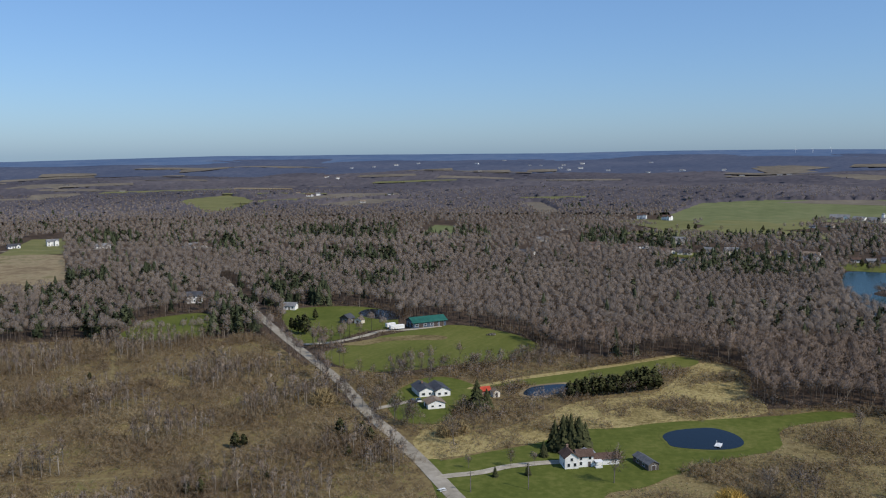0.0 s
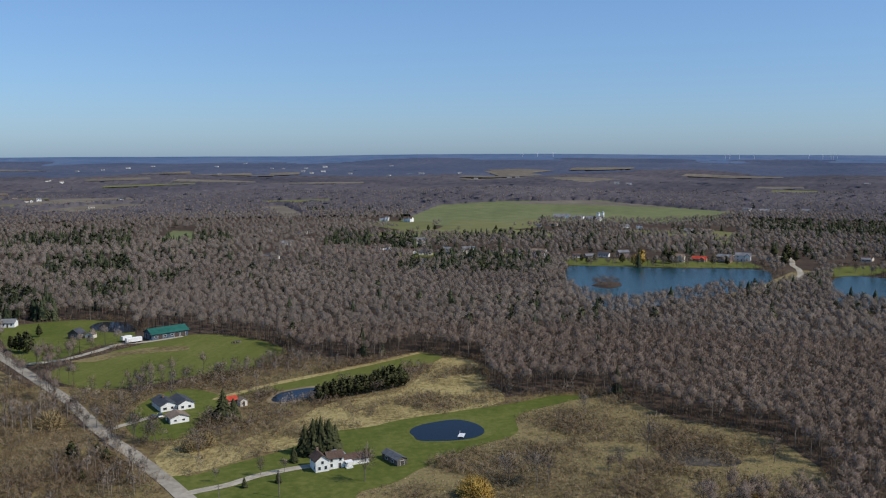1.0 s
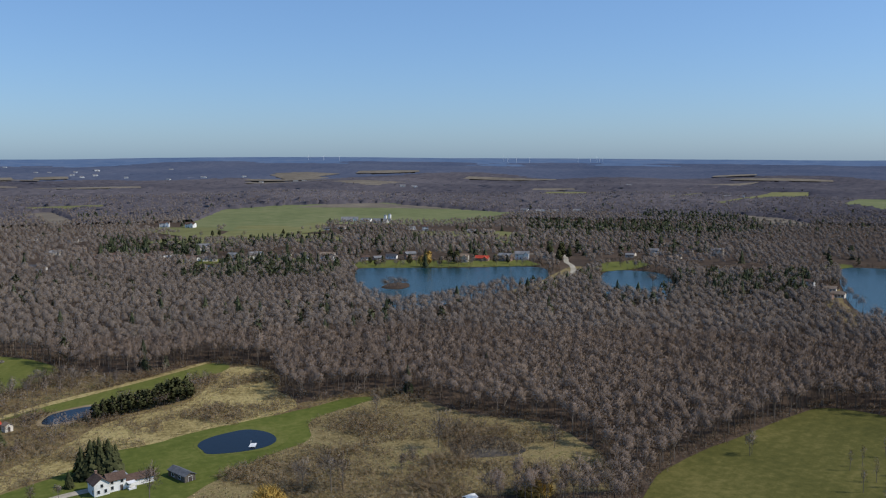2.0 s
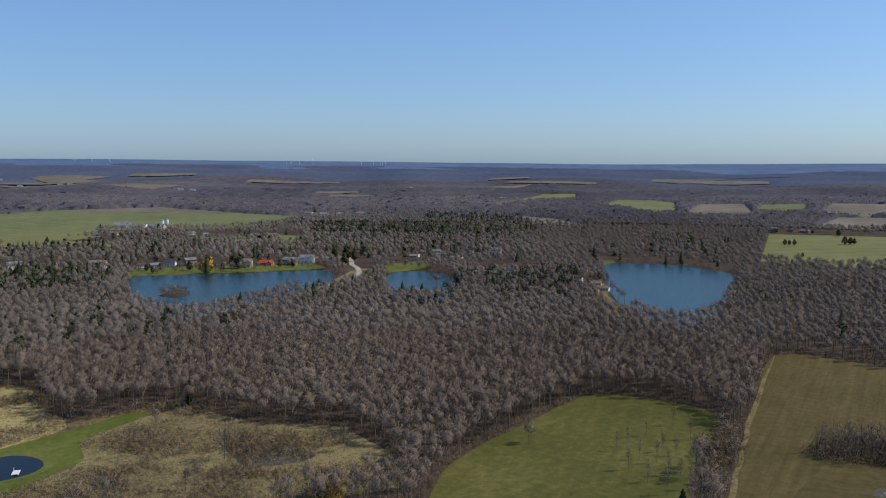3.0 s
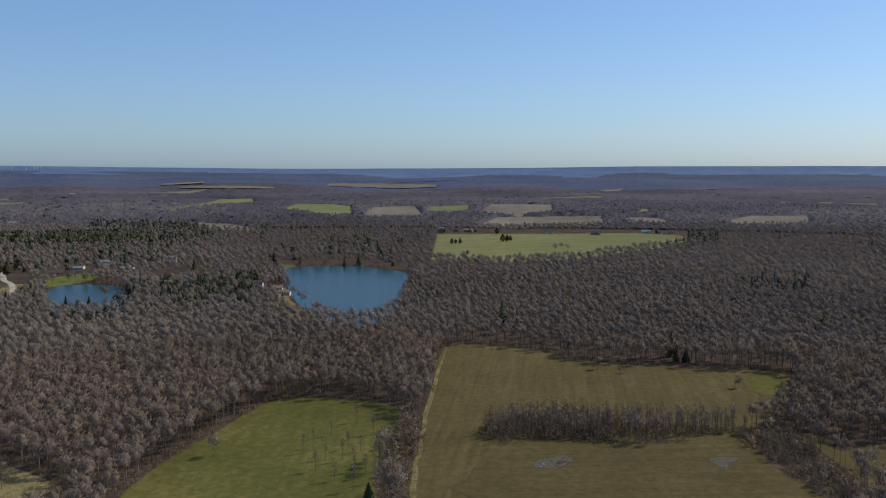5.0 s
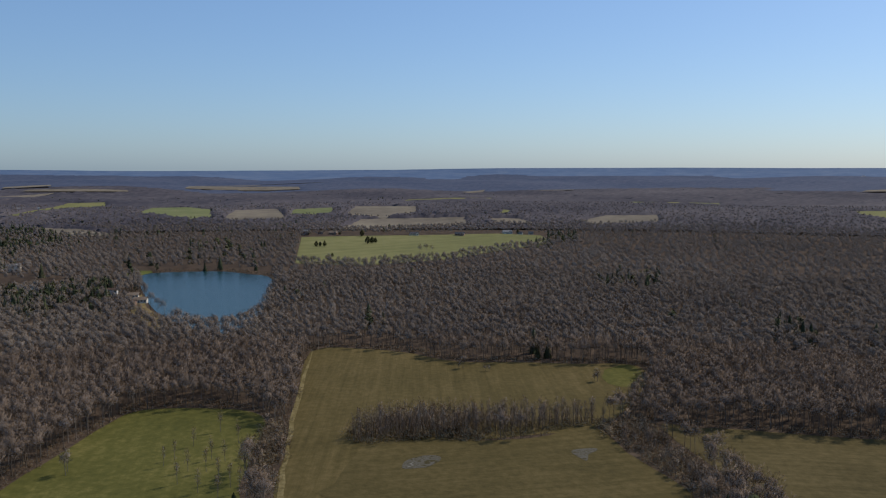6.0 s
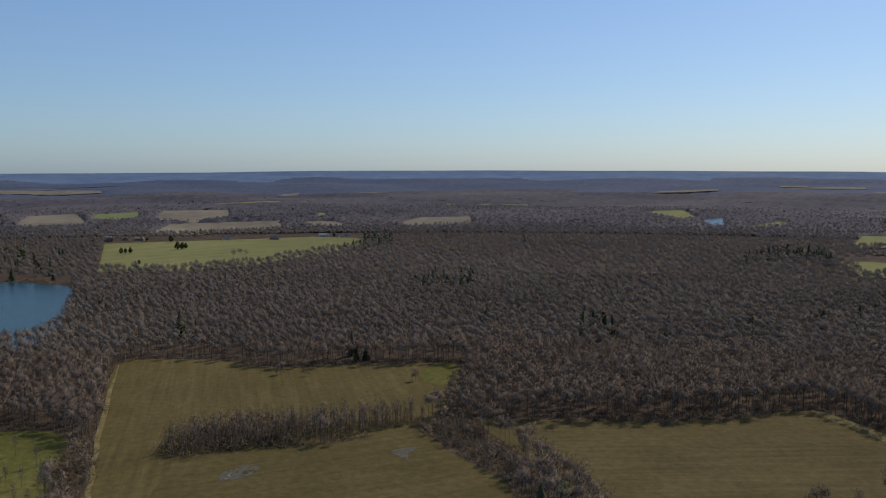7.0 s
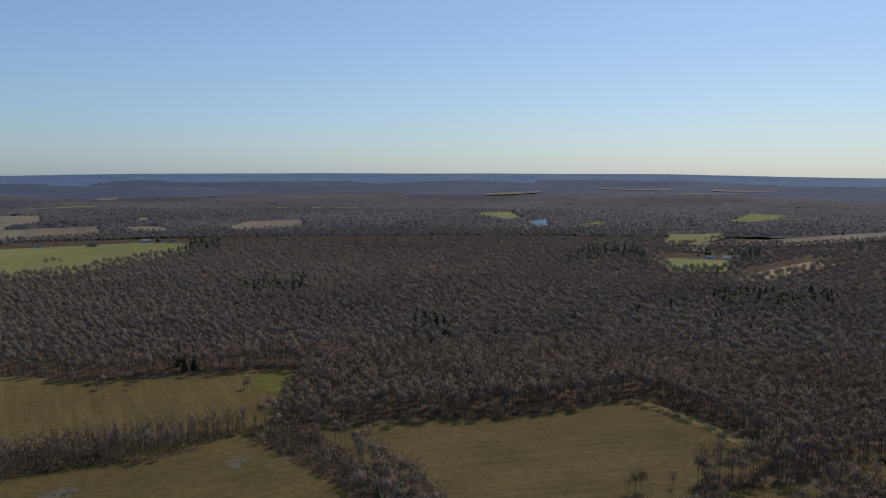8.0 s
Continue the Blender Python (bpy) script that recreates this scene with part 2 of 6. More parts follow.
def box(bm, x0, y0, z0, x1, y1, z1):
    v = [bm.verts.new(c) for c in ((x0, y0, z0), (x1, y0, z0), (x1, y1, z0), (x0, y1, z0), (x0, y0, z1), (x1, y0, z1), (x1, y1, z1), (x0, y1, z1))]
    for f in ((3, 2, 1, 0), (4, 5, 6, 7), (0, 1, 5, 4), (1, 2, 6, 5), (2, 3, 7, 6), (3, 0, 4, 7)):
        bm.faces.new([v[i] for i in f])


def tube(bm, a, b, ra, rb, n=6):
    """A tapered round bar from a to b."""
    a, b = Vector(a), Vector(b)
    q = (b - a).to_track_quat("Z", "Y")
    rings = [[bm.verts.new(p + q @ Vector((r * math.cos(2 * math.pi * i / n), r * math.sin(2 * math.pi * i / n), 0))) for i in range(n)] for p, r in ((a, ra), (b, rb))]
    for i in range(n):
        j = (i + 1) % n
        bm.faces.new((rings[0][i], rings[0][j], rings[1][j], rings[1][i]))
    bm.faces.new(rings[0][::-1])
    bm.faces.new(rings[1])


# ---------- the lie of the land ----------
RIDGE_AZ = np.radians([-180, -40, -26, -14, 0, 8, 15, 23, 31, 38, 44, 53, 60, 71, 78, 90, 97, 107, 112, 119, 124, 140, 180])
RIDGE_EL = np.array([-0.2, -0.3, -0.28, -0.03, 0.0, 0.02, 0.12, 0.15, 0.05, 0.02, -0.03, -0.12, -0.12, -0.04, 0.08, 0.12, 0.1, 0.08, 0.05, -0.12, -0.19, -0.2, -0.2])


def land(x, y):
    """Height of the ground: level near by, rising in long swells to a rim of hills fitted to the camera's horizon."""
    x, y = np.asarray(x, float), np.asarray(y, float)
    r, az = np.hypot(x, y), np.arctan2(x, y)
    far = np.clip((r - 1200) / 3650, 0, None)
    rim = 100 + 4850 * np.radians(np.interp(az, RIDGE_AZ, RIDGE_EL) - 0.1 - 0.12 * np.clip((np.degrees(az) - 45) / 25, 0, 1)) - 8
    swell = 8.0 * np.sin(x / 310 + 1.3 * np.sin(y / 520)) * np.sin(y / 270 + 0.8 * np.sin(x / 450))
    swell = swell + 6.5 * np.sin(x / 150 + 1.2 * np.sin(y / 270)) * np.sin(y / 165 + 1.0 * np.sin(x / 240))
    return rim * far ** 1.3 + swell * np.clip((r - 1400) / 1200, 0, 1) * np.clip((4700 - r) / 600, 0, 1)


def inside(px, py, pts):
    """Which of the points lie in the outline pts."""
    hit = np.zeros(len(px), bool)
    n = len(pts)
    for i in range(n):
        (x0, y0), (x1, y1) = pts[i], pts[(i + 1) % n]
        if y0 == y1:
            continue
        hit ^= ((y0 > py) != (y1 > py)) & (px < (x1 - x0) * (py - y0) / (y1 - y0) + x0)
    return hit


def rounded(pts, steps=4, rough=0.5, closed=True):
    """A smooth outline through pts with a slightly uneven edge."""
    out, n = [], len(pts)
    P = [Vector((*p, 0)) for p in pts]
    for i in range(n if closed else n - 1):
        a, b, c, d = (P[(i + k) % n] if closed else P[min(max(i + k, 0), n - 1)] for k in (-1, 0, 1, 2))
        for s in range(steps):
            t = s / steps
            q = 0.5 * (2 * b + (c - a) * t + (2 * a - 5 * b + 4 * c - d) * t * t + (3 * b - a - 3 * c + d) * t ** 3)
            w = noise.noise_vector(q * 0.13)
            out.append((q.x + rough * w.x, q.y + rough * w.y))
    if not closed:
        out.append(tuple(pts[-1]))
    return out


OPEN, LAWNS, WAYS = [], [], []


def sheet(name, pts, lift, material, label, category, steps=4, rough=0.8, grid=0):
    """A field, lawn or water: a thin sheet on the land; woods keep off it."""
    line = rounded(pts, steps, rough)
    OPEN.append(line)
    if name.split("_")[0] in ("lawn", "pond", "lake"):
        LAWNS.append(line)
    bm = bmesh.new()
    f = bm.faces.new([bm.verts.new((x, y, 0)) for x, y in line])
    bmesh.ops.triangulate(bm, faces=[f])
    if grid:
        for _ in range(4):
            long = [e for e in bm.edges if e.calc_length() > grid]
            if long:
                bmesh.ops.subdivide_edges(bm, edges=long, cuts=1)
                bmesh.ops.triangulate(bm, faces=bm.faces[:])
    for v in bm.verts:
        v.co.z = float(land(v.co.x, v.co.y)) + lift + 0.001 * max(0, math.hypot(v.co.x, v.co.y) - 1500)
    bmesh.ops.recalc_face_normals(bm, faces=bm.faces[:])
    if sum(f.normal.z for f in bm.faces) < 0:
        bmesh.ops.reverse_faces(bm, faces=bm.faces[:])
    return tagged(part(name, bm, M[material]), label, category, kind="structure")


def lane(name, pts, width, lift, material, label, category, shoulder=0.0):
    """A road or track along a line of points, a little crowned."""
    line = [Vector((x, y, 0)) for x, y in rounded(pts, 6, 0.25, closed=False)]
    WAYS.append((line, width / 2 + shoulder + 1.5))
    bm = bmesh.new()
    rows = []
    for i, p in enumerate(line):
        d = (line[min(i + 1, len(line) - 1)] - line[max(i - 1, 0)]).normalized()
        side = Vector((d.y, -d.x, 0))
        row = []
        for s, z in ((-0.5, 0.0), (-0.22, 0.06), (0, 0.1), (0.22, 0.06), (0.5, 0.0)):
            w = width * (1 + 0.05 * noise.noise(p * 0.11 + Vector((s * 9, 0, 0))))
            q = p + side * s * w
            row.append(bm.verts.new((q.x, q.y, float(land(q.x, q.y)) + lift + z)))
        rows.append(row)
    for a, b in zip(rows, rows[1:]):
        for k in range(4):
            bm.faces.new((a[k], a[k + 1], b[k + 1], b[k]))
    return tagged(part(name, bm, M[material]), label, category, kind="structure")


bm = bmesh.new()
rings = [0.0] + [60 * 1.03 ** i for i in range(150)]
rings = [r for r in rings if r < 4860] + [4860.0]
ring_verts = []
for r in rings[1:]:
    a = np.radians(np.arange(0, 360, 1.5))
    zs = land(r * np.sin(a), r * np.cos(a)) - 2.2 * min(1, max(0, (r - 1500) / 400))
    ring_verts.append([bm.verts.new((r * math.sin(t), r * math.cos(t), z)) for t, z in zip(a, zs)])
bm.faces.new(ring_verts[0][::-1])
for p, q in zip(ring_verts, ring_verts[1:]):
    for i in range(240):
        j = (i + 1) % 240
        bm.faces.new((p[i], p[j], q[j], q[i]))
bmesh.ops.reverse_faces(bm, faces=bm.faces[:])
bmesh.ops.recalc_face_normals(bm, faces=bm.faces[:])
if sum(f.normal.z for f in bm.faces) < 0:
    bmesh.ops.reverse_faces(bm, faces=bm.faces[:])
tagged(part("ground", bm, M["litter"]), "brown leaf-littered woodland ground rising to far hills", "ground", kind="structure")

# backdrop along the camera's horizon; its blue stands in for haze
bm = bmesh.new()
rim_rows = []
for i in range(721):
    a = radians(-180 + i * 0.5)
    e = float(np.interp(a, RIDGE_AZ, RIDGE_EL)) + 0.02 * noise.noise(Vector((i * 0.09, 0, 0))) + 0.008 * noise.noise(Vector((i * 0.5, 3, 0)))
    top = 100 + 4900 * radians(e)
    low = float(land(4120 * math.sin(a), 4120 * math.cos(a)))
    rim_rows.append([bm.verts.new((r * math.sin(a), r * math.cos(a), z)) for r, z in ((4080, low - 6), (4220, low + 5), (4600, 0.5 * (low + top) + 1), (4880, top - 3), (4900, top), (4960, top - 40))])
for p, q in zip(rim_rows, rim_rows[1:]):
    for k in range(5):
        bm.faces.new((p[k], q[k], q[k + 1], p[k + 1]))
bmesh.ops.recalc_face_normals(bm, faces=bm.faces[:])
tagged(part("backdrop_ridge", bm, M["ridge"]), "far ridge on the horizon, coloured blue for haze", "hills", kind="structure")

# ---------- near fields, lawns and waters ----------
SCRUB = [(-238, 455), (-205, 466), (-163, 463), (-119, 473), (-97, 470), (-65, 403), (-37, 338), (-19, 294), (-3, 253), (15, 205), (-150, 190), (-300, 250), (-310, 380)]
sheet("scrubland", SCRUB, 0.05, "rough", "rough brown scrubland grass between low bushes", "scrubland", rough=2)
sheet("meadow_south", [(68, 246), (82, 255), (104, 274), (131, 314), (169, 318), (179, 285), (196, 264), (198, 244), (189, 212), (174, 195), (158, 201)], 0.05, "sedge", "pale dead meadow grass with brush", "meadow", rough=2)
sheet("meadow_front", [(45, 247), (58, 252), (72, 263), (93, 277), (113, 285), (122, 306), (139, 313), (157, 321), (166, 316), (128, 241), (128, 190), (60, 205)], 0.045, "sedge", "pale rough meadow grass below the lawn", "meadow", rough=2)
sheet("meadow_pine", [(17, 306), (37, 324), (56, 346), (88, 357), (121, 407), (135, 392), (127, 363), (125, 328), (87, 317), (64, 309), (54, 301), (49, 308), (30, 293)], 0.06, "dry", "tan dead grass beside a row of pines", "meadow", rough=2)
sheet("meadow_road", [(-8, 280), (-11, 297), (-6, 313), (3, 323), (11, 306), (22, 296), (16, 288), (2, 280)], 0.06, "dry", "tan dead grass beside the road", "meadow", rough=1.5)
sheet("meadow_strip", [(12, 366), (38, 383), (83, 404), (113, 422), (121, 407), (87, 385), (52, 372), (27, 370)], 0.1, "pasture", "mown green strip along the wood", "meadow")
sheet("lawn_house", [(-6, 273), (2, 278), (18, 287), (32, 294), (49, 308), (64, 310), (78, 315), (98, 319), (128, 324), (148, 329), (158, 323), (140, 316), (122, 307), (113, 286), (93, 277), (72, 263), (58, 252), (46, 246), (42, 214), (8, 212)], 0.1, "lawn", "mown green lawn round the pond and white farmhouse", "lawn")
sheet("lawn_bungalow", [(-18, 323), (-23, 348), (-12, 380), (3, 384), (15, 366), (14, 349), (3, 335), (3, 319), (-8, 316)], 0.1, "lawn", "green lawn round the white bungalow", "lawn")
sheet("lawn_barn", [(-75, 455), (-95, 513), (-103, 556), (-83, 570), (-54, 569), (-33, 546), (-28, 502), (-46, 487), (-59, 465)], 0.1, "lawn", "green lawn before the barn", "lawn")
sheet("lawn_west", [(-177, 470), (-184, 505), (-178, 535), (-150, 548), (-135, 488), (-140, 470)], 0.1, "lawn", "green yard between pines", "lawn")
sheet("field_barn", [(-62, 432), (-49, 455), (-27, 483), (5, 506), (37, 481), (50, 444), (31, 417), (4, 407), (-25, 395), (-46, 402)], 0.1, "pasture", "green pasture before the green-roofed barn", "field")
sheet("field_strip", [(-55, 455), (-27, 474), (-2, 476), (-1, 465), (-26, 463), (-43, 452)], 0.16, "sedge", "strip of dead grass in the pasture", "field", rough=1.5)
sheet("field_green", [(187, 191), (215, 203), (250, 210), (288, 217), (307, 217), (316, 202), (320, 179), (315, 165), (301, 156), (265, 143), (226, 125), (190, 80), (150, 150)], 0.1, "green", "green spring field with pale drill lines", "field")
sheet("field_stubble", [(436, 197), (451, 171), (447, 144), (434, 113), (442, 78), (446, 52), (452, 26), (430, 15), (403, 15), (339, 30), (319, 55), (307, 75), (303, 92), (291, 109), (250, 101), (240, 98), (231, 116), (270, 133), (330, 156)], 0.1, "stubble", "large olive-brown stubble field", "field")
sheet("field_join", [(292, 109), (304, 93), (308, 75), (259, 63), (207, 50), (185, 93), (231, 116)], 0.06, "stubble_b", "olive-brown stubble between two fields", "field")
sheet("field_stubble_near", [(251, 106), (291, 109), (302, 87), (315, 54), (336, 33), (308, 18), (281, 0), (267, -5), (232, -8), (228, 60), (240, 105)], 0.14, "stubble_b", "olive-brown stubble field with wet patches", "field")
sheet("field_drilled", [(341, 7), (346, -7), (348, -25), (348, -64), (357, -102), (367, -121), (368, -134), (355, -140), (325, -149), (303, -152), (285, -154), (271, -139), (265, -119), (232, -105), (225, -40), (264, -28)], 0.1, "stubble_c", "brown-green drilled field below the wood", "field")
sheet("field_corner", [(251, -119), (259, -137), (259, -148), (252, -153), (245, -152), (225, -140), (228, -110)], 0.1, "stubble", "corner of an olive stubble field", "field")
sheet("field_brook", [(259, -159), (268, -175), (275, -184), (279, -197), (241, -171), (248, -158), (235, -190)], 0.1, "stubble", "dull green field beside a brook", "field")
sheet("pond_bank", [((x - 91) * 1.22 + 93, (y - 297) * 1.2 + 297.5) for x, y in [(77, 300), (81, 305), (88, 308), (97, 309), (102, 304), (104, 297), (102, 290), (96, 286), (86, 286), (78, 289), (77, 294)]], 0.16, "pasture", "worn grass bank round the pond", "bank")
sheet("pond_house", [(77, 300), (81, 305), (88, 308), (97, 309), (102, 304), (104, 297), (102, 290), (96, 286), (86, 286), (78, 289), (77, 294)], 0.22, "pond", "dark blue pond with a mown bank", "pond", rough=0.3)
sheet("pond_narrow_bank", [((x - 41) * 1.25 + 41, (y - 361) * 1.3 + 361) for x, y in [(33, 355), (38, 367), (53, 371), (53, 361), (42, 353)]], 0.14, "brown", "bare brown bank round the narrow pond", "bank")
sheet("pond_narrow", [(33, 355), (38, 367), (53, 371), (53, 361), (42, 353)], 0.2, "pond", "narrow dark blue pond beside pines", "pond", rough=0.3)
sheet("pond_barn", [(-54, 543), (-49, 560), (-34, 552), (-28, 534), (-29, 523), (-43, 527)], 0.2, "pond", "grey-blue pond behind the lawn", "pond", rough=0.3)
sheet("bog", [(153, 257), (168, 260), (175, 249), (171, 237), (161, 236), (150, 243)], 0.14, "bog", "dark wet hollow among brush", "bog", rough=3)
sheet("verge_field", [(429, 194), (431, 194), (330, 155), (271, 132), (232, 114), (231, 116), (270, 133), (329, 157)], 0.16, "pale_verge", "pale dead-grass verge between hedge and field", "verge", rough=1.2)
sheet("verge_wood", [(370, -134), (358, -141), (329, -151), (303, -155), (286, -156), (284, -153), (300, -150), (321, -146), (350, -137), (365, -132)], 0.16, "pale_verge", "pale dead-grass verge below the wood", "verge", rough=1.2)
sheet("verge_strip", [(12, 368), (39, 386), (84, 408), (114, 425), (113, 421), (83, 403), (38, 381), (13, 365)], 0.16, "dry", "pale dead-grass verge along the mown strip", "verge", rough=0.8)
sheet("wet_patch", [(273, 91), (279, 90), (284, 86), (286, 81), (280, 80), (273, 82), (270, 88)], 0.2, "mud", "grey wet patch in the stubble", "puddle", rough=2.2)
sheet("wet_patch_small", [(306, 36), (309, 32), (308, 29), (303, 31), (296, 32), (298, 34), (302, 36)], 0.2, "mud", "small grey wet patch in the stubble", "puddle", rough=2.0)
sheet("field_patch", [(439, 36), (450, 26), (431, 18), (408, 16), (405, 30), (419, 37)], 0.15, "green", "greener corner of the stubble field", "field", rough=2)

# ---------- lakes and roads ----------
sheet("lake_north", [(282, 614), (316, 685), (338, 722), (372, 713), (405, 687), (480, 653), (472, 616), (432, 572), (360, 533), (306, 512), (268, 504), (260, 525), (270, 580)], 0.2, "lake", "long blue lake with houses on its far shore", "lake")
sheet("lake_middle", [(471, 546), (494, 570), (519, 589), (540, 584), (547, 550), (500, 490), (462, 452), (430, 448), (420, 478)], 0.2, "lake", "small blue lake beside a winding road", "lake")
sheet("lake_inlet", [(588, 556), (620, 551), (625, 509), (584, 488), (564, 521)], 0.2, "pond", "dark narrow inlet between bare trees", "lake")
sheet("lake_east", [(694, 487), (729, 493), (758, 444), (751, 409), (717, 360), (540, 282), (475, 268), (472, 282), (492, 316), (550, 375), (649, 452)], 0.2, "lake", "wide deep-blue lake ringed by woods", "lake")
sheet("pond_village", [(198, 749), (221, 815), (231, 805), (213, 741)], 0.2, "lake", "small blue pond below the village lawns", "pond")
sheet("island_lake", [(302, 606), (321, 624), (330, 616), (323, 599), (308, 590)], 0.3, "litter", "small brown island in the lake", "island", rough=1)
lane("grass_strip_far", [(-190, 359), (-177, 364), (-164, 371), (-143, 381), (-133, 393), (-120, 408)], 2.4, 0.1, "sedge", "strip of tan dead grass through scrub", "grass")
lane("grass_strip_near", [(-138, 257), (-121, 260), (-105, 263), (-75, 266), (-54, 270), (-41, 274)], 1.6, 0.1, "sedge", "strip of tan dead grass through scrub", "grass")
lane("grass_strip_cross", [(-171, 441), (-158, 408), (-150, 383)], 1.6, 0.1, "sedge", "short strip of tan dead grass through scrub", "grass")
lane("road_country", [(-170, 680), (-132, 582), (-116, 540), (-89, 476), (-67, 426), (-46, 377), (-30, 331), (-17, 300), (-7, 274), (2, 249), (16, 212), (28, 180)], 5.2, 0.2, "road", "pale worn two-lane country road", "road", 1)
lane("drive_house", [(-3, 262), (1, 263), (11, 266), (20, 271), (31, 274), (38, 275)], 3.6, 0.22, "gravel", "pale gravel drive to the farmhouse", "drive")
lane("drive_barn", [(-75, 455), (-59, 460), (-45, 475), (-34, 490), (-21, 492), (-2, 502)], 4.2, 0.2, "gravel", "gravel drive to the barn", "drive")
lane("drive_bungalow", [(-31, 333), (-22, 340), (-14, 346), (-9, 345)], 3.4, 0.2, "gravel", "gravel drive to the bungalow", "drive")
lane("brook", [(262, -157), (254, -155), (248, -159), (244, -168), (241, -171)], 1.6, 0.2, "mud", "thin pale brook between fields", "brook")
lane("road_lake", [(406, 559), (433, 566), (460, 578), (490, 603), (517, 638), (532, 665), (568, 717), (544, 741), (513, 757)], 5, 0.25, "gravel", "pale winding road between two lakes", "road", 9)
lane("road_far", [(-520, 905), (-440, 925), (-330, 945), (-230, 945)], 6, 0.3, "road", "pale road across the far fields", "road", 3)
lane("road_cottage", [(462, 400), (480, 404), (505, 408), (525, 400)], 4, 0.25, "gravel", "pale track between trees near the lake", "road", 3)

sheet("verge_lake_road", [(372, 528), (440, 545), (490, 583), (522, 628), (502, 628), (455, 592), (402, 572)], 0.1, "sedge", "olive grass verge below the lake road", "verge")

# ---------- far fields ----------
sheet("field_yg_1", [(-523, 1694), (-531, 1819), (-473, 1918), (-419, 1845), (-362, 1713), (-362, 1549), (-371, 1463), (-381, 1429), (-444, 1554)], 0.35, "yg", "pale yellow-green field between woods", "field", steps=1, grid=120, rough=3)
sheet("field_tan_1", [(-1069, 2095), (-1103, 2343), (-958, 2335), (-936, 2110)], 0.39, "tan", "pale tan stubble field between woods", "field", steps=1, grid=120, rough=3)
sheet("field_tan_2", [(-363, 1802), (-289, 1848), (-237, 2014), (-112, 2084), (-81, 1960), (-166, 1802), (-248, 1727)], 0.43, "tan", "pale tan stubble field between woods", "field", steps=1, grid=120, rough=3)
sheet("field_tan_3", [(-262, 1609), (-165, 1792), (-98, 1819), (-28, 1763), (-137, 1599)], 0.47, "tan", "pale tan stubble field between woods", "field", steps=1, grid=120, rough=3)
sheet("field_green_1", [(-31, 1078), (-12, 1232), (19, 1212), (10, 1035)], 0.24, "fgreen", "bright green winter crop between woods", "field", steps=1, grid=120, rough=3)
sheet("field_yg_2", [(248, 1265), (288, 1300), (368, 1254), (302, 1078)], 0.55, "yg", "pale yellow-green field between woods", "field", steps=1, grid=120, rough=3)
sheet("field_tan_4", [(146, 1685), (191, 1710), (198, 1440), (155, 1386)], 0.59, "tan", "pale tan stubble field between woods", "field", steps=1, grid=120, rough=3)
sheet("field_tan_5", [(-1250, 3508), (-1078, 3707), (-684, 3780), (-321, 3502), (-595, 3285)], 0.63, "tan", "pale tan stubble field between woods", "field", steps=1, grid=120, rough=3)
sheet("field_brown_1", [(-419, 812), (-463, 899), (-387, 885), (-277, 636), (-293, 614), (-315, 609)], 0.36, "brown", "brown rough-ploughed field", "field", steps=1, grid=120, rough=3)
sheet("field_yg_3", [(-453, 880), (-499, 1053), (-461, 1064), (-393, 892)], 0.39, "yg", "pale yellow-green field between woods", "field", steps=1, grid=120, rough=3)
sheet("field_tan_6", [(1048, 2986), (1218, 3174), (1174, 2727), (1017, 2649)], 0.75, "tan", "pale tan stubble field between woods", "field", steps=1, grid=120, rough=3)
sheet("field_yg_4", [(1377, 1395), (1599, 1493), (1548, 1428), (1361, 1363)], 0.79, "yg", "pale yellow-green field between woods", "field", steps=1, grid=120, rough=3)
sheet("field_yg_5", [(1305, 1204), (1492, 1285), (1781, 1432), (1895, 1414), (1750, 1305), (1533, 1260), (1366, 1203)], 0.83, "yg", "pale yellow-green field between woods", "field", steps=1, grid=120, rough=3)
sheet("field_tan_7", [(1184, 1042), (1192, 935), (1142, 850), (1093, 813), (1079, 886)], 0.87, "tan", "pale tan stubble field between woods", "field", steps=1, grid=120, rough=3)
sheet("field_yg_6", [(640, 984), (680, 1003), (686, 960), (584, 839)], 0.54, "yg", "pale yellow-green field between woods", "field", steps=1, grid=120, rough=3)
sheet("field_tan_8", [(1772, 1776), (2030, 1832), (2245, 1848), (1867, 1684)], 0.95, "tan", "pale tan stubble field between woods", "field", steps=1, grid=120, rough=3)
sheet("field_tan_9", [(1108, 3117), (1255, 3148), (1330, 3000), (1064, 2770)], 0.99, "tan", "pale tan stubble field between woods", "field", steps=1, grid=120, rough=3)
sheet("field_tan_10", [(1019, 2422), (1150, 2425), (1239, 2303), (1070, 2184)], 1.03, "tan", "pale tan stubble field between woods", "field", steps=1, grid=120, rough=3)
sheet("field_green_2", [(1538, 1079), (1792, 1211), (1856, 1153), (1768, 1045), (1472, 864), (1423, 885), (1489, 992)], 1.07, "fgreen", "bright green winter crop between woods", "field", steps=1, grid=120, rough=3)
sheet("field_tan_11", [(1413, 817), (1729, 956), (1775, 880), (1477, 709)], 1.11, "tan", "pale tan stubble field between woods", "field", steps=1, grid=120, rough=3)
sheet("field_green_3", [(1560, 749), (1759, 831), (1840, 771), (1603, 678)], 1.15, "fgreen", "bright green winter crop between woods", "field", steps=1, grid=120, rough=3)
sheet("field_tan_12", [(1617, 654), (1903, 742), (1974, 617), (1721, 538), (1568, 555)], 1.19, "tan", "pale tan stubble field between woods", "field", steps=1, grid=120, rough=3)
sheet("field_tan_13", [(1321, 544), (1544, 590), (1657, 419), (1463, 365), (1330, 461)], 1.23, "tan", "pale tan stubble field between woods", "field", steps=1, grid=120, rough=3)
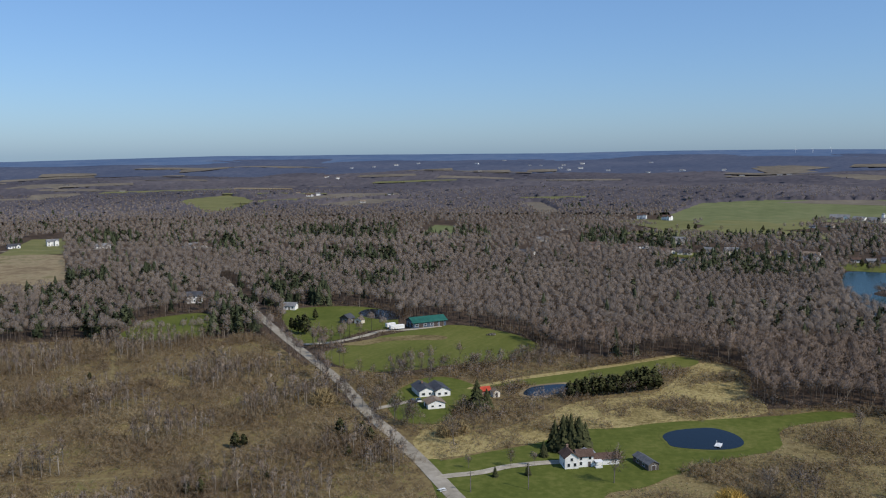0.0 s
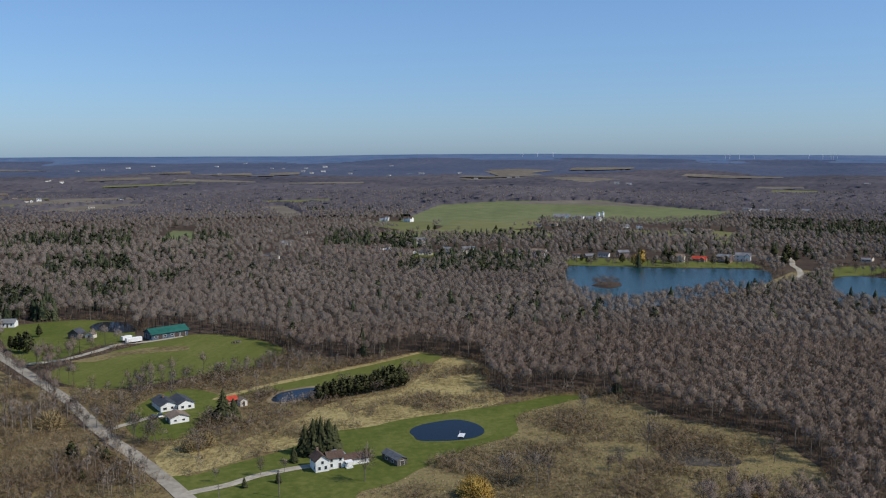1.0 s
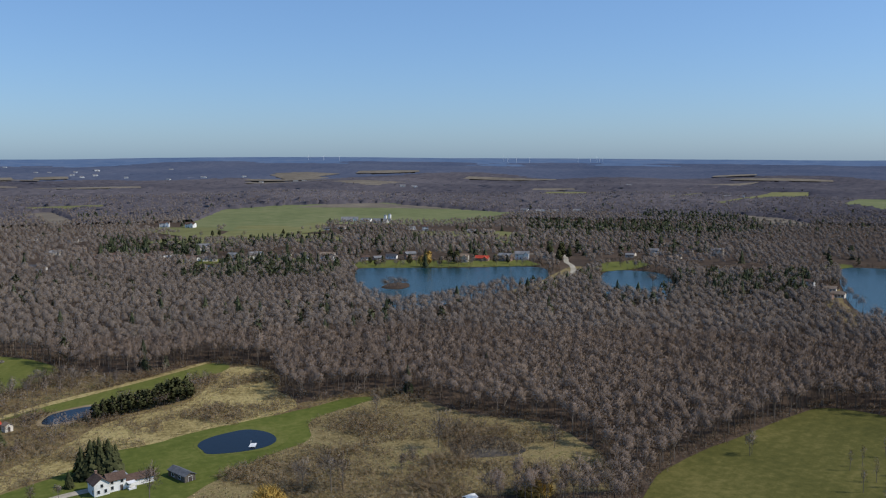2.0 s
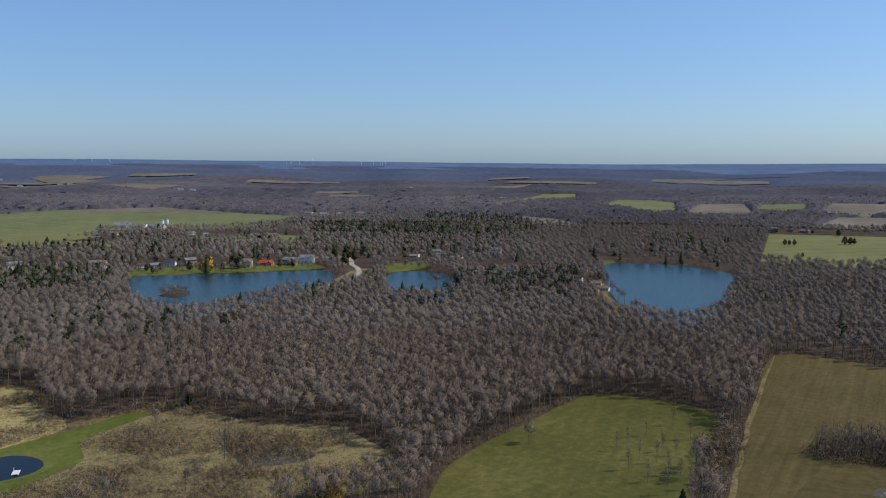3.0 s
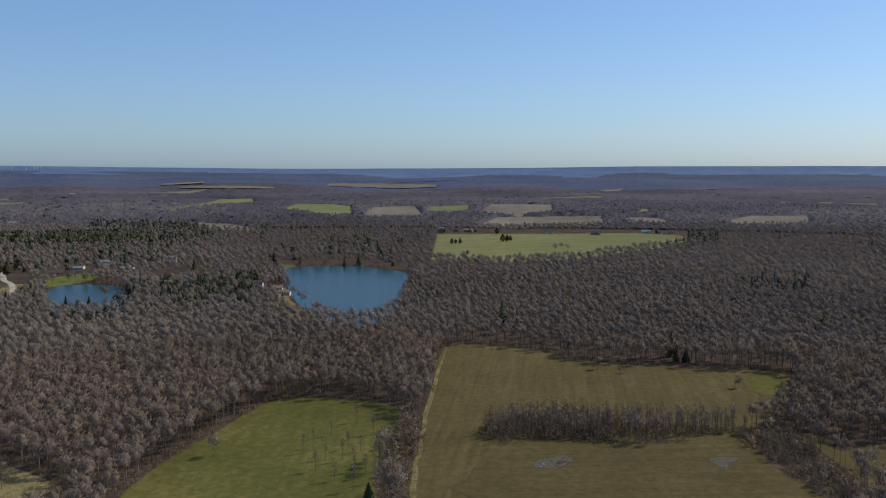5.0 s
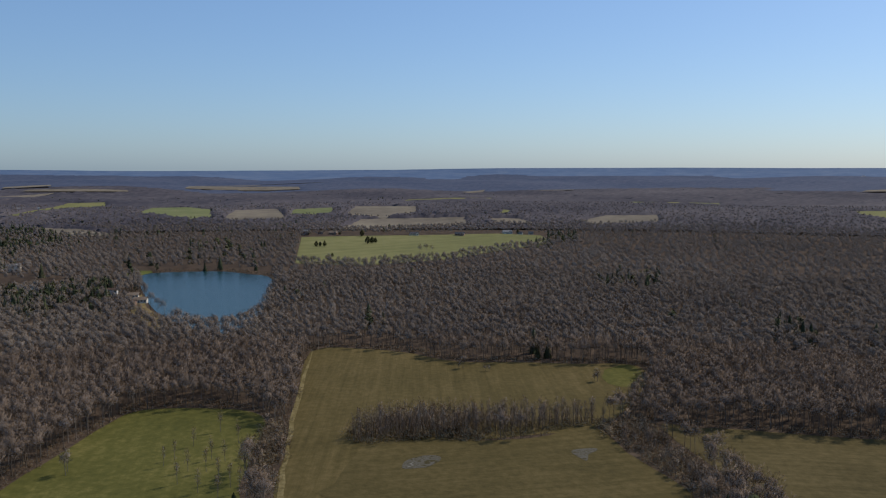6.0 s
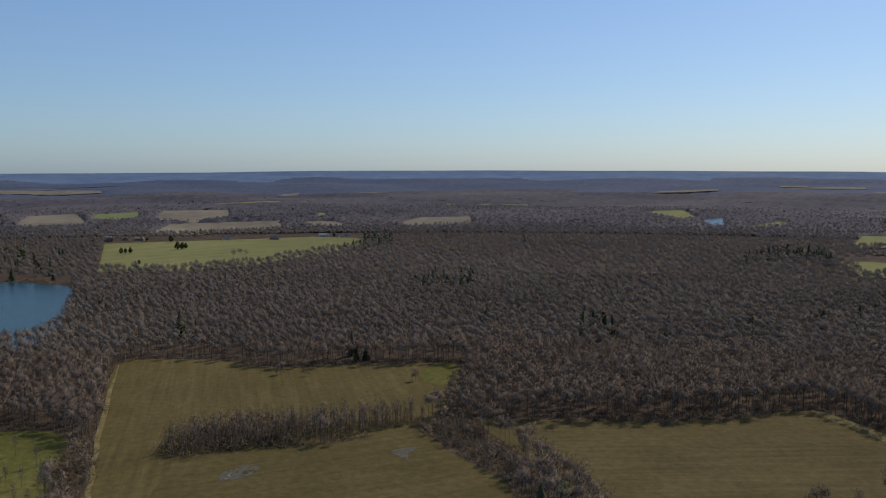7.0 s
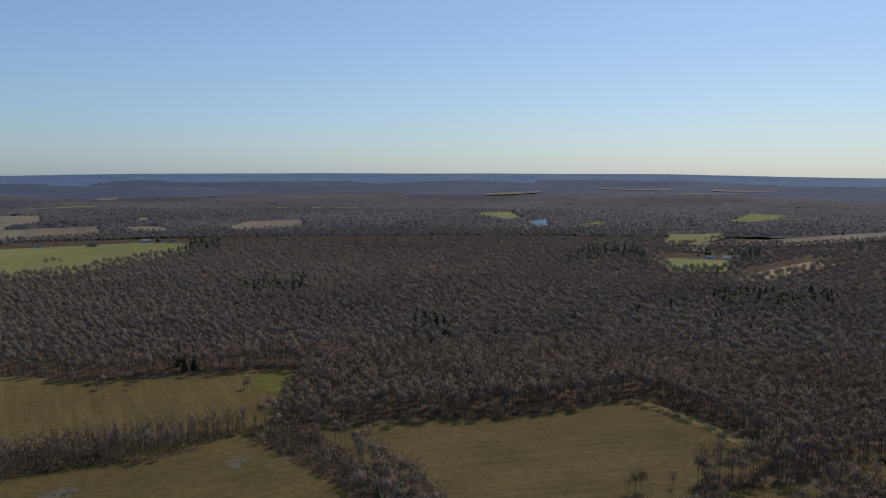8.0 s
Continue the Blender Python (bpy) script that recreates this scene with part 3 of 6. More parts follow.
sheet("field_tan_14", [(1652, 370), (1643, 301), (1526, 252), (1513, 324)], 1.27, "tan", "pale tan stubble field between woods", "field", steps=1, grid=120, rough=3)
sheet("field_tan_15", [(1613, 194), (1766, 157), (1805, 54), (1595, 47), (1526, 153)], 1.31, "tan", "pale tan stubble field between woods", "field", steps=1, grid=120, rough=3)
sheet("field_yg_7", [(1724, 370), (1888, 388), (1845, 361), (1701, 349)], 1.35, "yg", "pale yellow-green field between woods", "field", steps=1, grid=120, rough=3)
sheet("field_tan_16", [(2750, 706), (3007, 686), (2749, 635), (2693, 665)], 1.39, "tan", "pale tan stubble field between woods", "field", steps=1, grid=120, rough=3)
sheet("field_yg_8", [(1913, -322), (1946, -403), (1729, -392), (1669, -346), (1767, -320)], 1.43, "yg", "pale yellow-green field between woods", "field", steps=1, grid=120, rough=3)
sheet("pond_far_1", [(1676, -386), (1734, -439), (1550, -398), (1552, -367)], 1.47, "lake", "far shining pond", "pond", steps=1, grid=120, rough=3)
sheet("field_yg_9", [(1535, -429), (1652, -528), (1595, -520), (1495, -428)], 1.51, "yg", "pale yellow-green field between woods", "field", steps=1, grid=120, rough=3)
sheet("field_yg_10", [(1220, -485), (1352, -551), (1355, -637), (1277, -609), (1173, -511), (1159, -465)], 1.55, "yg", "pale yellow-green field between woods", "field", steps=1, grid=120, rough=3)
sheet("field_tan_17", [(1082, -453), (1217, -555), (1072, -486)], 1.59, "tan", "pale tan stubble field between woods", "field", steps=1, grid=120, rough=3)
sheet("field_yg_11", [(986, -376), (998, -408), (956, -464), (848, -405), (840, -344)], 1.08, "yg", "pale yellow-green field between woods", "field", steps=1, grid=120, rough=3)
sheet("field_brown_2", [(762, -332), (792, -385), (933, -544), (899, -560), (757, -396)], 1.11, "brown", "brown rough-ploughed field", "field", steps=1, grid=120, rough=3)
sheet("field_tan_18", [(1185, -473), (1226, -640), (1353, -932), (1209, -833), (1131, -634)], 1.71, "tan", "pale tan stubble field between woods", "field", steps=1, grid=120, rough=3)
sheet("field_yg_12", [(1626, -764), (1905, -964), (1832, -1023), (1585, -815)], 1.75, "yg", "pale yellow-green field between woods", "field", steps=1, grid=120, rough=3)
sheet("lawn_lake_1", [(205, 838), (216, 880), (262, 862), (305, 846), (330, 815), (298, 798)], 0.3, "pasture", "green lakeside lawn", "lawn", steps=1, grid=120, rough=3)
sheet("lawn_lake_2", [(338, 729), (350, 780), (380, 776), (432, 742), (508, 698), (496, 660), (482, 656), (405, 690)], 0.3, "pasture", "green lakeside lawn", "lawn", steps=1, grid=120, rough=3)
sheet("lawn_lake_3", [(508, 590), (522, 618), (560, 642), (604, 640), (585, 605), (550, 588)], 0.3, "pasture", "green lakeside lawn", "lawn", steps=1, grid=120, rough=3)
sheet("lawn_lake_4", [(690, 492), (695, 508), (737, 524), (745, 505), (730, 495)], 0.3, "pasture", "green lakeside lawn", "lawn", steps=1, grid=120, rough=3)
sheet("bank_lake_1", [(466, 318), (547, 396), (600, 418), (545, 374), (480, 311)], 0.3, "rough", "rough grass bank at the lake", "bank", steps=1, grid=120, rough=3)
sheet("field_fieldy", [(845, 400), (1174, 543), (1219, 466), (1252, 390), (1313, 281), (1301, 210), (1181, 174), (1038, 221), (928, 258), (845, 323)], 0.4, "yg", "broad yellow-green field with dark hedges", "field", steps=1, grid=120, rough=3)
sheet("field_fieldn", [(317, 1293), (469, 1604), (604, 1635), (715, 1613), (816, 1614), (854, 1452), (906, 1268), (783, 1156), (667, 1134), (527, 1231), (441, 1197), (362, 1185)], 0.4, "fgreen", "broad green field on the rise", "field", steps=1, grid=120, rough=3)
sheet("field_fieldn2", [(332, 1139), (398, 1273), (462, 1252), (546, 1277), (474, 1127), (422, 1101)], 0.4, "yg", "pale pasture below the farm", "field", steps=1, grid=120, rough=3)
sheet("field_tann", [(600, 1575), (680, 1612), (790, 1612), (850, 1500), (872, 1410), (750, 1500)], 0.7, "tan", "tan strip along the green field", "field", steps=1, grid=120, rough=3)

sheet("pasture_village", [(215, 1085), (300, 1165), (420, 1120), (475, 1060), (440, 990), (330, 1010), (250, 1045)], 0.4, "yg", "open pasture between farm lane and village", "field", steps=1, grid=120, rough=3)
sheet("pasture_lane", [(545, 1000), (575, 1060), (640, 1020), (655, 960), (600, 945)], 0.4, "yg", "small pasture behind the lake village", "field", steps=1, grid=120, rough=3)

random.seed(21)
FAR_KINDS = (("tan", "thin tan field strip among far woods"), ("yg", "thin pale green field strip among far woods"), ("brown", "thin brown field strip among far woods"))
made = 0
while made < 64:
    az, r = radians(-30 + 150 * random.random() ** 2.2), random.uniform(1700, 3600)
    cx, cy = r * math.sin(az), r * math.cos(az)
    if any(inside(np.array([cx]), np.array([cy]), o)[0] for o in OPEN):
        continue
    wide, deep, skew = random.uniform(50, 170), random.uniform(22, 50) * (1 + (r > 3000)), random.uniform(-0.3, 0.3)
    pts = [(s * wide, d * deep + s * wide * skew) for s, d in ((-1, -0.8), (0, -1), (1, -0.7), (1, 0.8), (0.1, 1), (-0.9, 0.9))]
    pts = [(cx + u * math.cos(az) + v * math.sin(az), cy - u * math.sin(az) + v * math.cos(az)) for u, v in pts]
    kind, words = FAR_KINDS[0 if r > 2600 else made % 5 % 3]
    sheet(f"field_far_{made + 1}", pts, 1.4 + 0.03 * made, kind, words, "field", steps=1, grid=120, rough=4)
    made += 1

sheet("brush_ground", [(-66, 408), (-44, 400), (-22, 392), (4, 404), (49, 438), (79, 410), (115, 425), (138, 392), (121, 336), (145, 333), (170, 325), (128, 241), (0, 248), (-30, 331)], 0.03, "rough", "rough brown grass under leafless brush", "scrubland", rough=2)
OPEN.pop()
BRUSH = [[(-66, 408), (-44, 400), (-22, 392), (4, 404), (49, 438), (79, 410), (115, 425), (138, 392), (121, 336), (145, 333), (170, 325), (128, 241), (0, 248), (-30, 331)], [(304, 159), (309, 150), (270, 133), (231, 116), (226, 125), (265, 143)], [(336, 33), (345, 21), (344, 10), (311, -2), (268, -14), (267, -5), (281, 0), (308, 18)]]
CONIFER = []


MIXED = []


def grove(*pts):
    CONIFER.append(list(pts))


def mixed(*pts):
    MIXED.append(list(pts))


grove((50, 346), (91, 360), (92, 370), (74, 361), (51, 355))
grove((-196, 466), (-176, 476), (-189, 514), (-206, 505))
grove((-235, 674), (-222, 689), (-237, 729), (-252, 716))
grove((-284, 620), (-247, 646), (-270, 706), (-311, 692))
grove((-120, 550), (-76, 570), (-85, 641), (-140, 686))
grove((-56, 591), (-33, 602), (-42, 682), (-71, 669))
grove((-182, 996), (-49, 1019), (-64, 1174), (-194, 1142))
grove((-399, 933), (-328, 946), (-381, 1079), (-456, 1085))
grove((-237, 862), (-203, 860), (-235, 1000), (-270, 1035))
grove((-115, 790), (-41, 748), (-54, 876), (-116, 880))
grove((-28, 986), (53, 980), (53, 1106), (-25, 1128))
grove((-129, 473), (-107, 488), (-131, 582), (-151, 572))
grove((167, 685), (231, 653), (285, 643), (319, 727), (305, 798), (229, 806), (188, 750))
grove((146, 935), (240, 886), (272, 1003), (174, 1070))
grove((313, 982), (392, 884), (447, 1010), (368, 1127))
grove((971, 1037), (999, 953), (1049, 841), (1134, 910), (1133, 1044), (1069, 1135))
grove((678, 935), (780, 837), (878, 745), (994, 796), (912, 980), (803, 1094))
grove((469, 424), (476, 406), (540, 398), (612, 453), (534, 478))
grove((544, 685), (574, 696), (614, 736), (617, 767))
mixed((749, 489), (793, 425), (1002, 537), (1039, 646))
grove((462, 428), (467, 396), (532, 445), (516, 471))
grove((514, 419), (516, 389), (578, 430), (577, 464))
grove((1110, 323), (1083, 178), (1154, 128), (1299, 159), (1349, 198))
grove((971, -272), (937, -351), (1070, -400), (1136, -334))
grove((935, -408), (931, -485), (1006, -524), (1030, -456))
grove((547, 14), (546, 0), (588, 0), (589, 11))
grove((526, -45), (516, -74), (553, -79), (565, -52))
grove((458, 80), (458, 68), (480, 71), (480, 82))
grove((730, 74), (695, 17), (804, 20), (826, 63))
grove((590, -245), (554, -312), (620, -397), (664, -324))
mixed((-246, 473), (-342, 662), (-235, 674), (-187, 631), (-118, 540), (-107, 476), (-152, 476))
mixed((-124, 571), (-33, 590), (66, 894), (-248, 1001), (-158, 687))
mixed((328, 451), (417, 575), (626, 463), (491, 362))
mixed((139, 893), (338, 791), (513, 757), (682, 612), (877, 788), (468, 1094), (180, 1151))
mixed((-492, 956), (-51, 928), (-69, 1263), (-641, 1251))

# ---------- buildings ----------
SITES = []


def block(parent, x0, x1, y0, y1, h, rise, along, wall, roof, over=0.45, windows=(), door=None):
    """A gabled block with its walls, roof slabs, windows and door. along: 'x' or 'y', the way of the ridge."""
    bm = bmesh.new()
    box(bm, x0, y0, -0.3, x1, y1, h)
    xm, ym = (x0 + x1) / 2, (y0 + y1) / 2
    if along == "x":
        ends = [[(x, y0, h), (x, y1, h), (x, ym, h + rise)] for x in (x0, x1)]
    else:
        ends = [[(x0, y, h), (x1, y, h), (xm, y, h + rise)] for y in (y0, y1)]
    va, vb = ([bm.verts.new(c) for c in e] for e in ends)
    bm.faces.new(va)
    bm.faces.new(vb[::-1])
    for i, j in ((1, 2), (2, 0)):
        bm.faces.new((va[i], va[j], vb[j], vb[i]))
    bmesh.ops.recalc_face_normals(bm, faces=bm.faces[:])
    part("wall", bm, M[wall], parent)
    bm = bmesh.new()
    half = (y1 - y0) / 2 if along == "x" else (x1 - x0) / 2
    k = rise / half
    for s in (-1, 1):
        prof = [(0, h + rise + 0.22), (s * (half + over), h - k * over + 0.22), (s * (half + over), h - k * over + 0.04), (0, h + rise + 0.04)]
        if along == "x":
            loops = [[bm.verts.new((x, ym + p, z)) for p, z in prof] for x in (x0 - over, x1 + over)]
        else:
            loops = [[bm.verts.new((xm + p, y, z)) for p, z in prof] for y in (y0 - over, y1 + over)]
        bm.faces.new(loops[0])
        bm.faces.new(loops[1][::-1])
        for i in range(4):
            j = (i + 1) % 4
            bm.faces.new((loops[0][i], loops[0][j], loops[1][j], loops[1][i]))
    bmesh.ops.recalc_face_normals(bm, faces=bm.faces[:])
    part("roof", bm, M[roof], parent)
    for side, u, z, w, hh in windows:
        opening(parent, "window", side, u, z, w, hh, (x0, x1, y0, y1))
    if door:
        opening(parent, "door", door[0], door[1], 0, door[2], door[3], (x0, x1, y0, y1))


def opening(parent, name, side, u, z, w, h, ext):
    """A window or door on one side of a block: its casing stands proud, with the pane or leaf in it. u runs along the wall from its middle."""
    x0, x1, y0, y1 = ext

    def place(bm, a0, a1, z0, z1, d0, d1):
        if side in "sn":
            m, y = (x0 + x1) / 2, (y0 if side == "s" else y1)
            s = -1 if side == "s" else 1
            box(bm, m + a0, min(y + s * d0, y + s * d1), z0, m + a1, max(y + s * d0, y + s * d1), z1)
        else:
            m, x = (y0 + y1) / 2, (x0 if side == "w" else x1)
            s = -1 if side == "w" else 1
            box(bm, min(x + s * d0, x + s * d1), m + a0, z0, max(x + s * d0, x + s * d1), m + a1, z1)

    b = 0.1
    bm = bmesh.new()
    place(bm, u - w / 2 - b, u - w / 2, z, z + h + b, 0, 0.07)
    place(bm, u + w / 2, u + w / 2 + b, z, z + h + b, 0, 0.07)
    place(bm, u - w / 2, u + w / 2, z + h, z + h + b, 0, 0.07)
    if name == "window":
        place(bm, u - w / 2 - b, u + w / 2 + b, z - b, z, 0, 0.1)
    holder = part(name, bm, M["trim"], parent)
    bm = bmesh.new()
    place(bm, u - w / 2, u + w / 2, z, z + h, 0, 0.03)
    part("pane" if name == "window" else "leaf", bm, M["glass" if name == "window" else "door"], holder)


def site(name, x, y, yaw, label, category, group="", room=12.0, size=1.0, tall=1.0):
    ob = new(name)
    ob.matrix_world = pose(x, y, float(land(x, y)) + 0.1, 0, 0, yaw) @ Matrix.Diagonal((size, size, size * tall, 1))
    SITES.append((x, y, room))
    return tagged(ob, label, category, group)


def chimney(parent, x, y, z0, z1):
    bm = bmesh.new()
    box(bm, x - 0.35, y - 0.35, z0, x + 0.35, y + 0.35, z1)
    box(bm, x - 0.45, y - 0.45, z1, x + 0.45, y + 0.45, z1 + 0.15)
    part("chimney", bm, M["brick"], parent)


# white farmhouse with its long wing
h = site("farmhouse", 45.8, 272.5, 9, "white two-storey farmhouse with brown shingle roofs and a long wing", "house", size=0.9, tall=0.9)
block(h, -9.2, -4.2, -3.2, 3.4, 4.5, 2.1, "y", "white", "roof_brown", windows=[("s", -1.1, 0.9, 0.9, 1.3), ("s", 1.2, 0.9, 0.9, 1.3), ("s", 0, 3.1, 0.9, 1.2), ("w", -2, 0.9, 0.9, 1.3), ("w", 1.5, 3.0, 0.9, 1.2)])
block(h, -4.2, 1.6, -2.2, 3.0, 4.5, 1.8, "x", "white", "roof_brown", windows=[("s", -1.7, 3.0, 0.9, 1.2), ("s", 1.6, 3.0, 0.9, 1.2), ("s", -1.7, 0.9, 0.9, 1.3)], door=("s", 1.4, 1.0, 2.1))
block(h, 1.6, 11.6, -1.4, 3.0, 2.6, 1.5, "x", "white", "roof_brown", windows=[("s", -4, 1.0, 1.0, 1.1)], door=("n", 1.5, 2.6, 2.2))
block(h, -1.6, 4.5, 3.0, 7.5, 2.6, 1.2, "y", "cream", "roof_metal")
chimney(h, -6.7, 2.6, 5.6, 7.6)
bm = bmesh.new()
box(bm, 1.9, -4.3, 0, 4.4, -2.5, 0.5)
for px in (2.0, 4.3):
    tube(bm, (px, -4.2, 0.5), (px, -4.2, 2.5), 0.07, 0.07)
box(bm, 1.7, -4.5, 2.5, 4.6, -1.7, 2.65)
part("porch", bm, M["trim"], h, "small white entrance porch")

# open grey shed on the lawn
h = site("field_shed", 64.5, 271.5, -72, "weathered dark shed with a grey sheet roof on the lawn", "shed", room=8, size=0.85)
block(h, -5.6, 5.6, -2.2, 2.2, 2.3, 1.1, "x", "grey_wood", "roof_slate", over=0.35, door=("e", 0, 1.6, 1.9), windows=[("s", -2.5, 0.6, 1.6, 1.1), ("s", 2.0, 0.6, 1.6, 1.1)])

# white bungalow of two staggered gables
h = site("bungalow", -4.5, 358.5, 18, "white bungalow with dark slate roofs and paired gables", "house", size=0.95, tall=0.82)
block(h, -8, -1.2, -4.5, 8, 3.1, 1.9, "y", "white", "roof_dark", windows=[("s", -1.6, 0.9, 1.4, 1.2), ("s", 1.4, 0.9, 1.0, 1.2)])
block(h, -1.2, 5.6, -6.2, 6, 3.1, 1.9, "y", "white", "roof_dark", windows=[("s", -1.6, 0.9, 1.2, 1.2), ("s", 1.4, 0.9, 1.2, 1.2), ("e", 0, 0.9, 1.4, 1.2)], door=("w", -5.2, 1.0, 2.0))
chimney(h, -4.6, 3, 4.4, 6.2)

h = site("garage", -4, 338.5, 16, "white gabled garage with a tan shingle roof", "garage", room=8, size=0.95, tall=0.85)
block(h, -3.7, 3.7, -3, 4, 2.7, 1.6, "y", "white", "roof_tan", windows=[("s", -1.7, 1.0, 1.0, 0.8), ("s", 1.5, 1.0, 1.0, 0.8)], door=("w", 0, 2.6, 2.2))

h = site("red_shelter", 16.5, 357, 20, "low shelter with a red tarpaulin roof beside the pond", "shelter", room=7)
block(h, -2.1, 2.1, -1.8, 1.8, 1.9, 1.1, "x", "brick", "red", door=("s", 0, 1.4, 1.9))
h = site("garden_shed", 21, 353, 20, "small pale garden shed beside the red shelter", "shed", room=6)
block(h, -1.5, 1.5, -1.5, 1.5, 2.2, 0.9, "y", "cream", "roof_tan", over=0.25, door=("s", 0, 0.9, 1.9))

# long barn with the green roof
h = site("barn", -10.5, 504, 27, "long blue-grey barn with a green sheet roof", "barn", room=18)
block(h, -10.5, 10.5, -5, 5, 3.5, 2.2, "x", "navy", "roof_green", over=0.8, windows=[("s", u, 1.2, 1.3, 1.1) for u in (-8.5, -3.0, 1.0)] + [("w", -2.6, 0.3, 2.4, 2.7)], door=("w", 1.8, 2.8, 2.9))
for u in (-5.8, 3.8, 7.6):
    opening(h, "door", "s", u, 0, 2.8, 2.7, (-10.5, 10.5, -5, 5))
h = site("old_barn", -58, 515, -28, "small dark weathered barn on the lawn", "barn", room=9)
block(h, -3.4, 3.4, -3, 3, 3.0, 2.2, "y", "grey_wood", "roof_dark", door=("s", 0, 2.4, 2.4), windows=[("e", 0, 1.2, 0.8, 0.9)])
h = site("pale_shed", -50.5, 513, -28, "small pale shed beside the old barn", "shed", room=7)
block(h, -2.4, 2.4, -2, 2, 2.2, 1.2, "y", "cream", "roof_tan", over=0.2, door=("s", 0, 1.4, 1.8))
h = site("hillside_house", -171, 592, 12, "white house with a dark roof among pines", "house")
block(h, -5, 5, -4, 4, 5.0, 2.3, "x", "white", "roof_dark", windows=[("s", u, z, 1.0, 1.3) for u in (-3, 0, 3) for z in (0.9, 3.3)], door=("e", 0, 1, 2.1))
h = site("roadside_house", -100, 562, -10, "small white house beside the road", "house", room=10)
block(h, -4, 4, -3, 3, 2.8, 1.7, "x", "white", "roof_grey", windows=[("s", u, 1, 1.0, 1.1) for u in (-2.2, 2.2)], door=("s", 0, 1, 2))
h = site("deer_hut", 131.5, 207.5, 10, "small dark hut with a white roof in the meadow", "hut", room=4)
block(h, -1.6, 1.6, -1.3, 1.3, 1.9, 0.5, "x", "grey_wood", "white", over=0.3, door=("s", 0.4, 0.8, 1.6), windows=[("s", -0.8, 1.0, 0.6, 0.5)])

# village and farm houses, of a few plain kinds
random.seed(11)
WALLS = ["white", "cream", "brick", "brick", "cream"]
ROOFS = ["roof_grey", "roof_dark", "roof_tan", "roof_grey", "roof_brown"]
WORDS = {"white": "white", "cream": "cream", "brick": "brown brick", "roof_grey": "grey", "roof_dark": "dark", "roof_tan": "tan", "roof_brown": "brown", "red": "red"}


def cottage(x, y, w, group, where, wall=None, roof=None, storeys=1, yaw=None):
    w *= 0.78
    wall, roof = wall or random.choice(WALLS), roof or random.choice(ROOFS)
    yaw = math.degrees(math.atan2(-x, y)) + random.uniform(-25, 25) if yaw is None else yaw
    ob = site("house", x, y, yaw, f"{WORDS[wall]} {'two-storey' if storeys == 2 else 'low'} house with a {WORDS[roof]} roof {where}", "house", group, room=w * 0.5 + 4)
    d, hh = w * 0.3, 2.8 * storeys
    wins = [("s", u * w, z, 1.4, 1.2) for u in (-0.33, 0.12, 0.36) for z in ((1.0,) if storeys == 1 else (1.0, 3.8))]
    block(ob, -w / 2, w / 2, -d, d, hh, 0.55 * d, "x", wall, roof, windows=wins + [("w", 0, 1.0, 1.2, 1.2)], door=("s", -0.1 * w, 1.0, 2.1))
    if w > 11:
        block(ob, w * 0.12, w * 0.45, -d - 3, -d + 1, hh, 0.4 * w * 0.33, "y", wall, roof, windows=[("s", 0, 1.0, 1.6, 1.2)])
    if random.random() < 0.6:
        chimney(ob, random.uniform(-0.3, 0.3) * w, 0.5, hh, hh + 0.55 * d + 1.0)
    return ob


for x, y, w, n in ((146, 935, 12, 1), (158, 911, 14, 2), (189, 907, 18, 1), (209, 915, 18, 1), (223, 866, 16, 1), (237, 854, 18, 1), (260, 853, 12, 2), (280, 843, 18, 2), (313, 849, 16, 1), (325, 826, 12, 1), (340, 801, 18, 2), (373, 784, 10, 1), (382, 774, 12, 1), (401, 781, 14, 1), (415, 768, 14, 2), (446, 720, 18, 2), (487, 704, 16, 2), (510, 708, 18, 2), (538, 704, 12, 1), (613, 665, 10, 1), (646, 664, 12, 2), (632, 623, 12, 1), (693, 664, 16, 1), (702, 630, 16, 2), (140, 1015, 18, 1), (258, 953, 18, 2), (113, 995, 18, 1), (726, 725, 14, 1)):
    cottage(x, y, w, "lake village houses", "near the lake", storeys=n)
cottage(469, 718, 17, "lake village houses", "near the lake", wall="brick", roof="red")
for x, y, w, n in ((584, 432, 10, 2), (549, 392, 12, 1), (563, 392, 12, 1), (648, 659, 12, 1), (647, 631, 9, 1), (623, 673, 12, 1), (498, 393, 10, 1), (581, 412, 12, 1), (556, 405, 12, 1), (658, 614, 12, 1)):
    cottage(x, y, w, "lakeside cottages", "among lakeside trees", wall="white" if n == 2 else None, storeys=n)
for x, y, w, n in ((574, 1262, 34, 1), (593, 1241, 22, 1), (603, 1212, 30, 1)):
    cottage(x, y, w, "farm buildings", "on the farm", wall="white", roof="roof_grey", storeys=n)
for x, y, w, n in ((485, 1145, 10, 1), (510, 1152, 18, 1), (591, 1090, 14, 1), (600, 1065, 10, 2), (634, 996, 16, 1), (655, 986, 14, 1), (466, 1000, 16, 1), (475, 986, 10, 1)):
    cottage(x, y, w, "farm lane houses", "along the farm lane", storeys=n)
for x, y, w, n in ((1212, 554, 16, 2), (1232, 539, 10, 1), (1234, 517, 18, 1), (1250, 394, 16, 1), (1266, 327, 18, 1), (1322, 266, 18, 1), (1313, 244, 10, 1), (1321, 229, 10, 1)):
    cottage(x, y, w, "field road houses", "behind the field", storeys=n)
